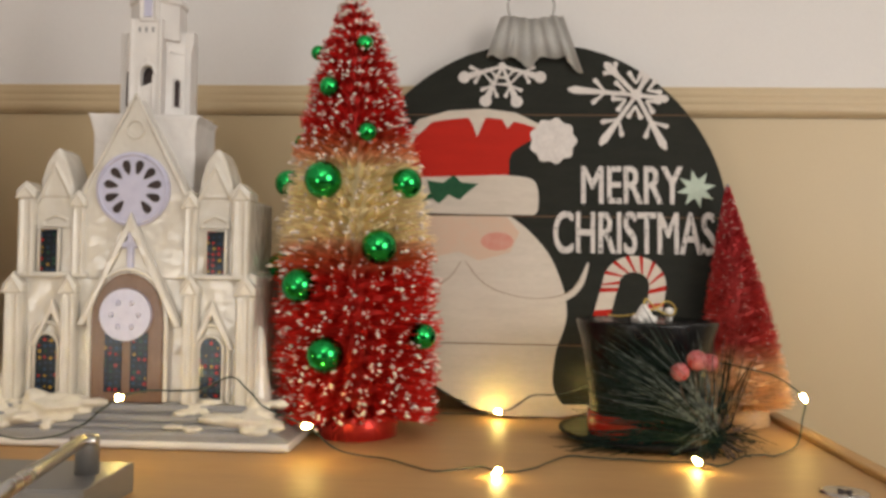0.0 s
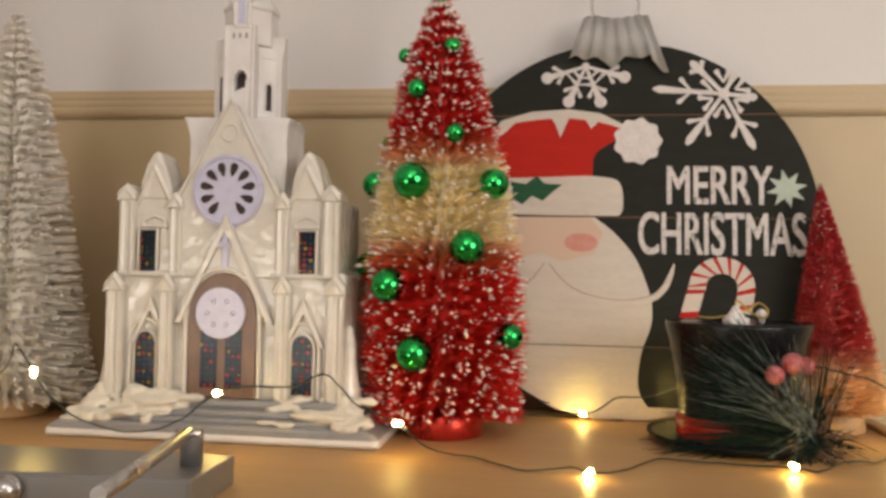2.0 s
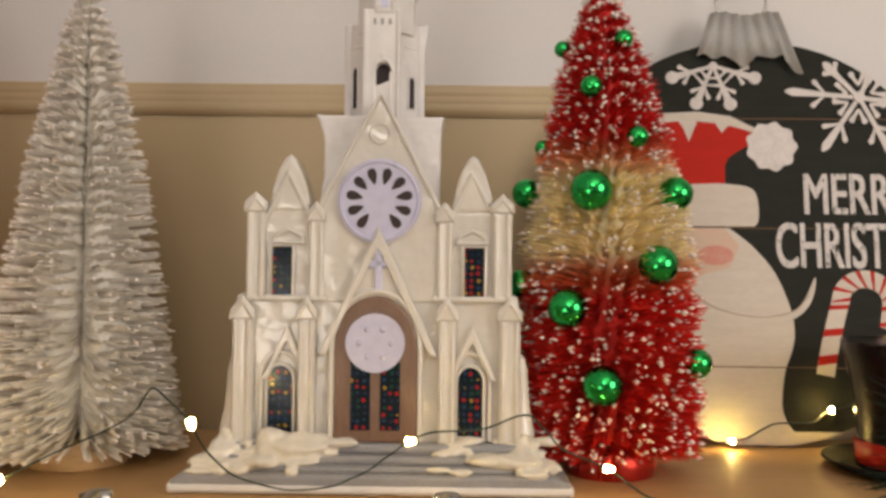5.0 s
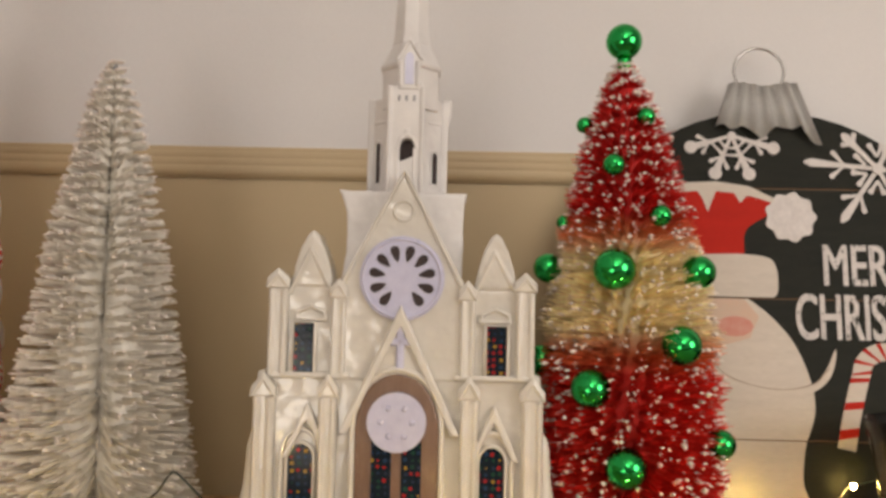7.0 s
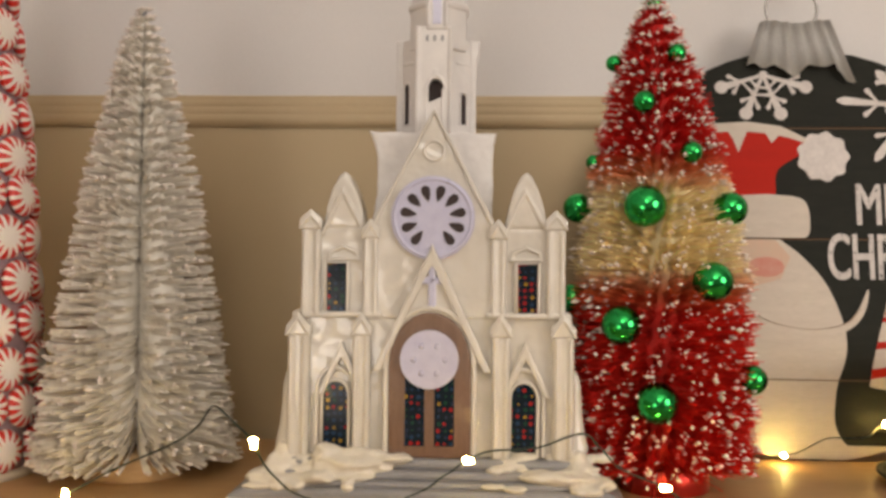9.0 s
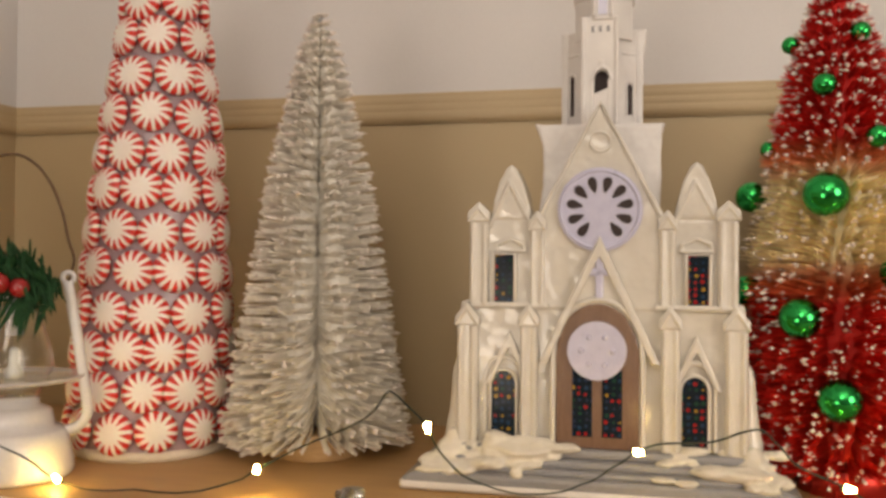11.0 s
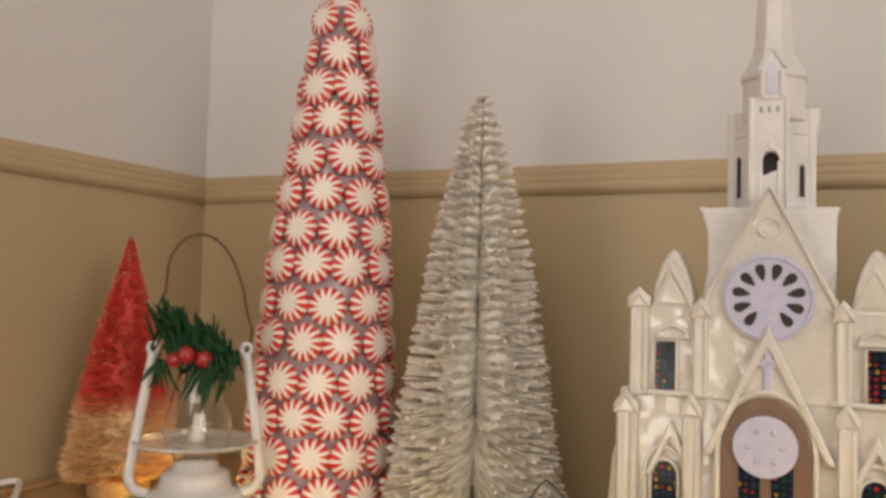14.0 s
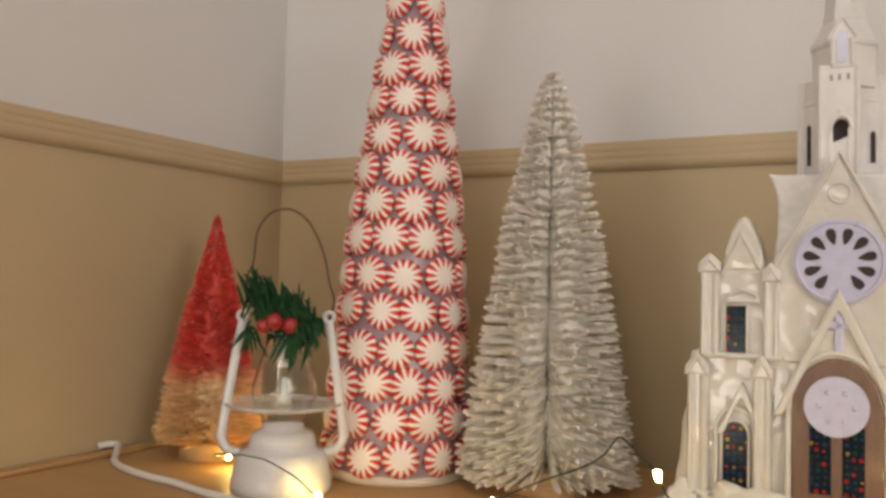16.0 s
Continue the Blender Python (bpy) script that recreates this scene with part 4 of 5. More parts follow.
def twisted_wire(parent, z0, z1, r=0.0011):
    bm = bmesh.new()
    for s in (0, math.pi):
        tube(bm, [(r * math.cos(k * 0.9 + s), r * math.sin(k * 0.9 + s), z0 + (z1 - z0) * k / 90) for k in range(91)], r * 0.95, 5)
    return part("wire_stem", bm, M["wire_grey"], parent)


def round_foot(parent, r, h, material, label):
    bm = bmesh.new()
    lathe(bm, [(0, 0), (r - 0.001, 0), (r, 0.001), (r, h - 0.0012), (r - 0.0012, h), (0, h)], 48)
    return part("foot", bm, material, parent, label)


def red_tree():
    t = thing("bottle_brush_tree", (-0.042, 0.655, SHELF), "red and cream bottle-brush tree with snow flecks and green baubles", "christmas tree", "bottle-brush trees")
    t.matrix_world = pose(-0.042, 0.655, SHELF, 0, -1.2, 0)
    round_foot(t, 0.031, 0.0185, M["red_foil"], "shiny red foil-covered round foot")
    twisted_wire(t, 0.017, 0.338)
    v, f, end = bristles(0.318, 0.0640, 0.0085, 24000, 11, 0.00037, z0=0.021, rise=(-0.12, 0.02, 0.16), jitter=0.09, scallop=(0.035, 70), shape=RED_SHAPE, pitch=0.0105, bunch=23, spray=0.06)
    brush_core(t, 0.318, 0.021, 0.0630, 0.50, RED_SHAPE, M["red_bristle_heart"], (0.05, 70))
    mesh_part("bristles", v, f, M["red_bristle"], t)
    v2, f2 = flecks(end * np.array((1.01, 1.01, 1)), 0.00128, 4, 0.125, 0.85, 2.1)
    mesh_part("snow_flocking", v2, f2, M["snow"], t, True)["kind"] = "stuff"
    # baubles: place relative to the foot, and radius
    for x, y, z, r in ((0.0105, -0.0195, 0.2985, 0.0068), (-0.029, -0.002, 0.297, 0.0058), (-0.014, -0.0335, 0.2635, 0.0074), (0.0150, -0.0390, 0.2285, 0.0072), (-0.043, 0.004, 0.228, 0.0060), (0.025, -0.004, 0.267, 0.0036),
                       (-0.0165, -0.044, 0.193, 0.0138), (0.0425, -0.026, 0.1915, 0.0115), (-0.055, 0.006, 0.196, 0.0105), (0.025, -0.048, 0.1435, 0.0128), (-0.0335, -0.047, 0.116, 0.0128), (-0.060, 0.006, 0.131, 0.0110), (-0.013, -0.055, 0.067, 0.0134), (0.054, -0.028, 0.078, 0.0100)):
        bm = bmesh.new()
        out = Vector((x, y, 0)).normalized()
        ball(bm, (x, y, z), r, 4)
        bauble = part("bauble", bm, M["green_ball"], t, "shiny green glass bauble")
        bm = bmesh.new()
        tube(bm, [Vector((x, y, z)) - out * (r * 0.96), Vector((x, y, z)) - out * (r * 1.25)], r * 0.28, 10)
        part("collar", bm, M["green_ball"], bauble)
    bm = bmesh.new()
    lathe(bm, [(0, 0.335), (0.0052, 0.335), (0.0056, 0.3375), (0.0056, 0.3435), (0.0045, 0.346), (0, 0.346)], 20)
    cap = part("topper", bm, M["green_ball"], t, "round green bauble on a ribbed collar")
    bm = bmesh.new()
    ball(bm, (0, 0, 0.3575), 0.0128, 4)
    part("bauble", bm, M["green_ball"], cap)


def white_tree():
    t = thing("bottle_brush_tree", (-0.419, 0.660, SHELF), "white flocked bottle-brush tree on a pale wooden foot", "christmas tree", "bottle-brush trees")
    round_foot(t, 0.034, 0.0195, M["birch"], "pale round wooden foot")
    twisted_wire(t, 0.018, 0.340, 0.0014)
    v, f, end = bristles(0.318, 0.0735, 0.007, 5400, 21, 0.00118, z0=0.021, rise=(-0.16, -0.02, 0.10), pitch=0.0080, jitter=0.04, part_front=0.70, bunch=37, shape=WHITE_SHAPE, spray=0.028)
    brush_core(t, 0.318, 0.021, 0.0735, 0.56, WHITE_SHAPE, M["white_bristle_heart"], groove=0.85)
    mesh_part("bristles", v, f, M["white_bristle"], t)
    v2, f2 = flecks(end, 0.00125, 8, 0.45, 0.8, 2.6)
    mesh_part("flocking", v2, f2, M["snow"], t, True)["kind"] = "stuff"


def small_tree(at, height, lower, material, heart, label, seed, tip=(0, 0), foot=0.018):
    t = thing("bottle_brush_tree", at, label, "christmas tree", "bottle-brush trees")
    t.matrix_world = pose(*at, 0, tip[0], 0)
    round_foot(t, foot, 0.016, M["birch"], "pale round wooden foot")
    twisted_wire(t, 0.015, 0.016 + height, 0.0008)
    v, f, end = bristles(height - 0.004, lower, 0.003, 8000, seed, 0.00045, z0=0.018, rise=0.10, jitter=0.08, shape=SMALL_SHAPE)
    brush_core(t, height - 0.004, 0.018, lower, 0.6, SMALL_SHAPE, heart)
    mesh_part("bristles", v, f, material, t)
    v2, f2 = flecks(end, 0.0006, seed + 1, 0.08)
    mesh_part("glitter", v2, f2, M["snow"], t)["kind"] = "stuff"


red_tree()
white_tree()
small_tree((0.276, 0.745, SHELF), 0.190, 0.0405, M["wine_bristle"], M["wine_bristle_heart"], "small wine-red bottle-brush tree fading to amber at its foot", 31, (-4.5, 0), 0.020)
small_tree((-0.728, 0.600, SHELF), 0.208, 0.0505, M["coral_bristle"], M["coral_bristle_heart"], "small coral-red bottle-brush tree fading to cream at its foot", 41, (0.5, 0), 0.026)


# ---- peppermint cone ----
def peppermint_cone():
    t = thing("peppermint_tree", (-0.553, 0.648, SHELF), "tall cone tree covered with wrapped red and white peppermints", "christmas tree")
    t.matrix_world = pose(-0.555, 0.648, SHELF, 0, 1.3, 0)
    low, top = 0.0600, 0.420

    def r_core(z):
        return float(np.interp(z, (0, 0.1, 0.235, 0.335, 0.40, 0.42), (0.0600, 0.0545, 0.0430, 0.0290, 0.0200, 0.0150)))

    bm = bmesh.new()
    lathe(bm, [(0, 0.004), (low - 0.001, 0.004), (low, 0.006)] + [(r_core(z), z) for z in np.linspace(0.02, top, 14)] + [(0, top + 0.002)], 48)
    part("core", bm, M["cone_core"], t, "mauve-grey wrapped cone")
    bm = bmesh.new()
    lathe(bm, [(0, 0), (low, 0), (low + 0.002, 0.002), (low + 0.002, 0.006), (low - 0.001, 0.009), (0, 0.009)], 48)
    part("foot", bm, M["cone_foot"], t, "milky plastic foot")
    bm = bmesh.new()
    R, H = 0.0160, 0.0052
    prof = [(0, H), (R * 0.45, H * 0.96), (R * 0.75, H * 0.78), (R * 0.93, H * 0.45), (R, 0), (R * 0.93, -H * 0.45), (R * 0.7, -H * 0.8), (0, -H)]
    lathe(bm, prof, 24)
    first = part("candy", bm, M["candy"], t)
    rng = random.Random(9)
    made = 0
    rows = 14
    for k in range(rows):
        z = 0.0215 + k * 0.0298
        rad = r_core(z) + 0.0022
        slope = math.atan2(r_core(z - 0.02) - r_core(z + 0.02), 0.04)
        n = max(3, int(round(2 * math.pi * (rad + 0.002) / 0.0325)))
        for j in range(n):
            a = 2 * math.pi * (j + (k % 2) * 0.5) / n - 1.45 + k * 0.03
            zz = z + rng.uniform(-0.0022, 0.0022)
            a += rng.uniform(-0.04, 0.04)
            m = Matrix.Translation((rad * math.cos(a), rad * math.sin(a), zz)) @ Matrix.Rotation(a, 4, "Z") @ Matrix.Rotation(math.pi / 2 - slope + rng.uniform(-0.09, 0.09), 4, "Y") @ Matrix.Rotation(rng.uniform(-0.06, 0.06), 4, "X") @ Matrix.Rotation(rng.uniform(0, 6), 4, "Z")
            ob = first if made == 0 else first.copy()
            if made:
                scene.collection.objects.link(ob)
            ob.matrix_basis = m @ Matrix.Scale(rng.uniform(0.95, 1.03), 4)
            made += 1
    ob = first.copy()
    scene.collection.objects.link(ob)
    ob.matrix_basis = Matrix.Translation((0, 0, top + 0.006)) @ Matrix.Rotation(radians(75), 4, "X")


peppermint_cone()


# ---- round wooden sign ----
SIGN_LEAN = 5.8


def disc_strip(r, v0, v1):
    """The part of a disc that stands on z = 0 between the heights v0 and v1."""
    out = []
    for v in np.linspace(v0, v1, 13):
        out.append((math.sqrt(max(0.0, r * r - (v - r) ** 2)), v))
    left = [(-x, z) for x, z in reversed(out)]
    pts = out + left
    clean = []
    for p in pts:
        if not clean or math.hypot(p[0] - clean[-1][0], p[1] - clean[-1][1]) > 1e-4:
            clean.append(p)
    if math.hypot(clean[0][0] - clean[-1][0], clean[0][1] - clean[-1][1]) < 1e-4:
        clean.pop()
    return clean


def rounded(pts, n=5):
    """A soft closed outline through pts (x, z)."""
    loop = [(x, 0, z) for x, z in pts]
    loop = loop[-2:] + loop + loop[:2]
    line = smooth_line(loop, n)
    return [(p.x, p.z) for p in line[2 * n:-2 * n]][:len(pts) * n]


def lettering(name, words, x0, x1, z0, z1, y, parent):
    """Flat raised letters, fitted into a rectangle."""
    data = bpy.data.curves.new(name, "FONT")
    data.body, data.size, data.extrude = words, 1.0, 0.0
    tmp = bpy.data.objects.new(name, data)
    scene.collection.objects.link(tmp)
    me = bpy.data.meshes.new_from_object(tmp.evaluated_get(bpy.context.evaluated_depsgraph_get()))
    bpy.data.objects.remove(tmp)
    bpy.data.curves.remove(data)
    xs, ys = [v.co.x for v in me.vertices], [v.co.y for v in me.vertices]
    for v in me.vertices:
        v.co = Vector((x0 + (v.co.x - min(xs)) / (max(xs) - min(xs)) * (x1 - x0), y, z0 + (v.co.y - min(ys)) / (max(ys) - min(ys)) * (z1 - z0)))
    whole = bmesh.new()
    whole.from_mesh(me)
    bpy.data.meshes.remove(me)
    left = set(whole.faces)
    while left:
        glyph, todo = set(), [left.pop()]
        while todo:
            f = todo.pop()
            glyph.add(f)
            for e in f.edges:
                for g in e.link_faces:
                    if g in left:
                        left.remove(g)
                        todo.append(g)
        bm = bmesh.new()
        # brushed on with a broad stroke: the outline is laid down five times, a little apart
        for k, (dx, dz) in enumerate(((0, 0), (-1, 0.6), (1, 0.6), (-1, -0.6), (1, -0.6))):
            spot = {}
            for f in glyph:
                for v in f.verts:
                    if v not in spot:
                        spot[v] = bm.verts.new(v.co + Vector((dx * 0.00062, -0.00003 * k, dz * 0.00062)))
                bm.faces.new([spot[v] for v in f.verts])
        got = bmesh.ops.extrude_face_region(bm, geom=list(bm.faces))
        for e in got["geom"]:
            if isinstance(e, bmesh.types.BMVert):
                e.co.y += 0.0004
        bmesh.ops.recalc_face_normals(bm, faces=bm.faces)
        part(name, bm, M["worn_paint"], parent)
    whole.free()


def arm_shape(bm, centre, angle, length, width, y):
    """One slim leaf-shaped arm of a snowflake."""
    u = Vector((math.cos(angle), math.sin(angle)))
    v = Vector((-u.y, u.x))
    c = Vector(centre)
    pts = [c + u * (length * s) + v * (width * w) for s, w in ((0.0, 0.45), (0.5, 0.55), (0.9, 1.0), (1.0, 0.3), (1.0, -0.3), (0.9, -1.0), (0.5, -0.55), (0.0, -0.45))]
    prism(bm, [(p.x, p.y) for p in pts], y, y + 0.0008)
    return c, u, v


def sign():
    t = thing("round_sign", (0.097, 0.752, SHELF), "round charcoal wooden bauble-shaped sign leaning on the wall", "sign")
    t.matrix_world = pose(0.097, 0.752, SHELF, -SIGN_LEAN, 0, 0)
    R = 0.171
    for v0, v1 in ((0.0, 0.0635), (0.0645, 0.1785), (0.1795, 0.2725), (0.2735, 2 * R)):
        bm = bmesh.new()
        prism(bm, disc_strip(R, v0, v1), 0.0, 0.0075, 0.0006)
        part("plank", bm, M["charcoal"], t)
    bm = bmesh.new()
    for z in (0.064, 0.179, 0.273):
        w = math.sqrt(R * R - (z - R) ** 2) - 0.001
        block(bm, (-w, 0.0006, z - 0.0006), (w, 0.007, z + 0.0006))
    part("joint", bm, M["gap_brown"], t)

    def flat(name, pts, y, material, soft=0, label=""):
        bm = bmesh.new()
        prism(bm, rounded(pts, soft) if soft else pts, y, 0.0)
        return part(name, bm, material, t, label)

    def swept(pts):
        """Outline points along a soft brush line."""
        return [(p.x, p.z) for p in smooth_line([(x, 0, z) for x, z in pts], 6)]

    def clipped(pts):
        """Keeps an outline inside the disc."""
        out = []
        for x, z in pts:
            d = Vector((x, z - R))
            if d.length > R - 0.0015:
                d *= (R - 0.0015) / d.length
            out.append((d.x, d.y + R))
        return out

    # painted shapes: snowy ground, cream beard, peach patch, red cap
    flat("painted_ground", disc_strip(R - 0.001, 0.0015, 0.0125), -0.0004, M["cream_paint"])
    for v0, v1, pts in ((0.0, 0.0635, [(-0.118, 0.0635)] + swept([(0.0205, 0.0635), (0.0180, 0.052), (0.0165, 0.030), (0.024, 0.014), (0.038, 0.006)]) + [(0.02, 0.002), (-0.03, 0.004), (-0.07, 0.012), (-0.1, 0.03)]),
                        (0.0645, 0.1785, [(-0.128, 0.0645)] + swept([(0.0208, 0.0645), (0.026, 0.078), (0.0285, 0.092), (0.026, 0.112), (0.014, 0.142), (-0.004, 0.164), (-0.022, 0.1785)]) + [(-0.108, 0.1785), (-0.128, 0.150), (-0.138, 0.110)])):
        flat("painted_beard", clipped(pts), -0.0007, M["cream_paint"], 0, "cream painted beard shape")
    flat("painted_moustache", [(-0.018, 0.118), (0.010, 0.106), (0.026, 0.108), (0.038, 0.120), (0.047, 0.138), (0.046, 0.126), (0.040, 0.113), (0.028, 0.1035), (0.006, 0.098), (-0.03, 0.104)], -0.0010, M["cream_paint"], 4)
    flat("painted_face", [(-0.098, 0.1783), (-0.026, 0.1783), (-0.014, 0.164), (-0.022, 0.146), (-0.050, 0.138), (-0.068, 0.146), (-0.095, 0.140), (-0.108, 0.158)], -0.0011, M["peach_paint"], 0, "plain peach painted patch")
    flat("painted_blush", [(-0.034 + 0.015 * math.cos(k * 0.5236), 0.1555 + 0.0085 * math.sin(k * 0.5236)) for k in range(12)], -0.0014, M["blush_paint"])
    for line in ([(-0.062, 0.137), (-0.050, 0.122), (-0.035, 0.112), (-0.010, 0.1055), (0.012, 0.1055), (0.030, 0.111), (0.041, 0.123)], [(-0.066, 0.137), (-0.078, 0.121), (-0.098, 0.112), (-0.118, 0.114)]):
        bm = bmesh.new()
        tube(bm, smooth_line([(x, -0.0008, z) for x, z in line], 5), 0.00045, 5)
        part("painted_line", bm, M["line_brown"], t)
    flat("painted_brim", [(-0.112, 0.181), (-0.060, 0.180)] + swept([(-0.001, 0.180), (0.0025, 0.186), (0.002, 0.204), (-0.005, 0.2135), (-0.030, 0.2165)]) + [ (-0.070, 0.2150), (-0.112, 0.214), (-0.118, 0.198)], -0.0009, M["cream_paint"], 0, "cream painted hat brim")
    flat("painted_cap", [(-0.122, 0.2135), (-0.024, 0.2165)] + swept([(-0.024, 0.231), (-0.020, 0.239), (-0.008, 0.247), (0.003, 0.253), (0.000, 0.262), (-0.020, 0.270), (-0.046, 0.2735), (-0.080, 0.2715), (-0.106, 0.264), (-0.120, 0.246)]), -0.0006, M["red_paint"], 0, "red painted cap shape")
    drip = [(-0.121, 0.250), (-0.108, 0.268), (-0.080, 0.2765), (-0.046, 0.2785), (-0.018, 0.2745), (0.003, 0.264), (0.004, 0.259), (-0.010, 0.264), (-0.020, 0.2665), (-0.026, 0.260), (-0.031, 0.2685), (-0.046, 0.2700), (-0.0495, 0.262), (-0.0535, 0.252), (-0.058, 0.264), (-0.062, 0.2700), (-0.082, 0.2680), (-0.095, 0.266), (-0.103, 0.258), (-0.110, 0.252), (-0.114, 0.243)]
    flat("painted_snow_edge", drip, -0.0009, M["cream_paint"])
    flat("painted_pompom", [(0.0155 + (0.0205 + 0.0014 * math.cos(9 * a)) * math.cos(a), 0.2485 + (0.0205 + 0.0014 * math.cos(9 * a)) * math.sin(a)) for a in [k * 2 * math.pi / 54 for k in range(54)]], -0.0011, M["white_paint"])
    flat("painted_holly_leaf", [(-0.104, 0.1903), (-0.0955, 0.1996), (-0.0983, 0.211), (-0.0841, 0.2087), (-0.0742, 0.2162), (-0.0671, 0.2093), (-0.0515, 0.2082), (-0.06, 0.2013), (-0.0685, 0.1932), (-0.0784, 0.1978), (-0.087, 0.1898), (-0.0941, 0.1944)], -0.0013, M["holly_paint"])

    lettering("painted_letter", "MERRY", 0.0415, 0.1305, 0.1915, 0.2250, -0.0005, t)
    lettering("painted_letter", "CHRISTMAS", 0.0170, 0.1580, 0.1460, 0.1835, -0.0005, t)
    # snowflakes: a hub with separate brush strokes
    def flake(centre, hub):
        bm = bmesh.new()
        prism(bm, [(centre[0] + hub * math.cos(k * math.pi / 6), centre[1] + hub * math.sin(k * math.pi / 6)) for k in range(12)], -0.0019, -0.0002)
        return part("painted_snowflake", bm, M["white_paint"], t)

    def stroke(parent, at, angle, length, width, y):
        bm = bmesh.new()
        arm_shape(bm, at, angle, length, width, y)
        part("brush_stroke", bm, M["white_paint"], parent)

    c0 = Vector((0.0905, 0.2915))
    f0 = flake(c0, 0.0050)
    for k, (deg, reach) in enumerate(((175, 0.062), (235, 0.057), (297, 0.057), (352, 0.029), (62, 0.022), (133, 0.042))):
        a = radians(deg)
        u = Vector((math.cos(a), math.sin(a)))
        stroke(f0, c0, a, reach, 0.0037, -0.0010 - 0.00002 * k)
        if reach > 0.03:
            for e in (-1, 1):
                stroke(f0, c0 + u * 0.028, a + e * 0.80, 0.0165 if reach > 0.05 else 0.011, 0.0024, -0.0012 - 0.00002 * k)
        b = a + math.pi / 6
        w = Vector((math.cos(b), math.sin(b)))
        for e in (-1, 1):
            stroke(f0, c0 + w * 0.0105, b + e * 0.50, 0.0135, 0.0026, -0.0014 - 0.00002 * k)
    c1 = Vector((-0.0315, 0.3190))
    f1 = flake(c1, 0.0035)
    for k, deg in enumerate((197, 246, 292, 343)):
        a = radians(deg)
        u = Vector((math.cos(a), math.sin(a)))
        stroke(f1, c1, a, 0.034, 0.0030, -0.0010 - 0.00002 * k)
        e = c1 + u * 0.0365
        bm = bmesh.new()
        prism(bm, [(e.x + 0.0056 * math.cos(j * 0.5236), e.y + 0.0056 * math.sin(j * 0.5236)) for j in range(12)], -0.0013, -0.0002)
        part("brush_dot", bm, M["white_paint"], f1)
        for q in (-1, 1):
            stroke(f1, c1 + u * 0.020, a + q * 0.75, 0.0125, 0.0020, -0.0012 - 0.00002 * k)
        if k < 3:
            n = radians((197, 246, 292, 343)[k + 1])
            for r in (0.012, 0.019):
                p0, p1 = c1 + u * r, c1 + Vector((math.cos(n), math.sin(n))) * r
                d = p1 - p0
                stroke(f1, p0, math.atan2(d.y, d.x), d.length, 0.0017, -0.0015)
    star = []
    for k in range(16):
        rr = 0.0175 if k % 2 == 0 else 0.0085
        star.append((0.1425 + rr * math.cos(k * math.pi / 8 + 0.2), 0.2050 + rr * math.sin(k * math.pi / 8 + 0.2)))
    flat("painted_star", star, -0.0016, M["mint_paint"], 0, "pale mint snowflake star")
    # candy cane
    line = [(0.0520, 0.058), (0.0560, 0.078), (0.0605, 0.096), (0.0655, 0.114)]
    for k in range(9):
        a = math.pi - k * math.pi / 8
        line.append((0.0865 + 0.0205 * math.cos(a) + 0.001, 0.118 + 0.0190 * math.sin(a)))
    line += [(0.1065, 0.106), (0.1045, 0.096)]
    fine = [Vector((p.x, p.z)) for p in smooth_line([(x, 0, z) for x, z in line], 6)]
    def edge(i, s, slant):
        d = (fine[min(i + 1, len(fine) - 1)] - fine[max(i - 1, 0)]).normalized()
        return fine[i] + s * (Vector((-d.y, d.x)) * 0.0072 + d * slant)

    n = len(fine)
    outline = [edge(i, 1, 0) for i in range(n)] + [edge(i, -1, 0) for i in reversed(range(n))]
    flat("painted_cane", [(p.x, p.y) for p in outline], -0.0007, M["cream_paint"])
    for i in range(3, n - 4, 7):
        q = [edge(i, 1, -0.0026), edge(i + 2, 1, -0.0026), edge(i + 2, -1, -0.0026), edge(i, -1, -0.0026)]
        flat("painted_stripe", [(p.x, p.y) for p in q], -0.0010, M["red_paint"])
    # corrugated cap and wire ring
    bm = bmesh.new()
    n, rings = 45, []
    for i in range(n):
        s = i / (n - 1)
        wave = 0.0015 * math.cos(s * 2 * math.pi * 6.5)
        top = (-0.034 + 0.0575 * s, 0.3640 + 0.0015 * math.sin(s * 9))
        rag = 0.004 * math.sin(s * 11) + 0.003 * math.sin(s * 23 + 1) - (0.006 if s > 0.82 else 0)
        low = (-0.0465 + 0.0885 * s, 0.3225 + rag)
        rings.append([bm.verts.new((x, -0.0055 + wave + dy, z)) for (x, z), dy in ((top, 0), (((top[0] * 0.5 + low[0] * 0.5), (top[1] + low[1]) / 2), -0.0006), (low, -0.0012))])
    for a, b in zip(rings, rings[1:]):
        for k in range(2):
            bm.faces.new((a[k], a[k + 1], b[k + 1], b[k])).smooth = True
    got = bmesh.ops.solidify(bm, geom=list(bm.faces), thickness=0.0008)
    bmesh.ops.recalc_face_normals(bm, faces=bm.faces)
    cap = part("metal_cap", bm, M["zinc"], t, "grey corrugated metal cap with a ragged edge")
    bm = bmesh.new()
    tube(bm, [(-0.0055 + 0.0215 * math.cos(radians(a)), 0.001, 0.3775 + 0.0215 * math.sin(radians(a))) for a in range(-42, 223, 8)], 0.0013, 8)
    part("hanging_ring", bm, M["steel"], cap, "bent wire hanging ring")


sign()


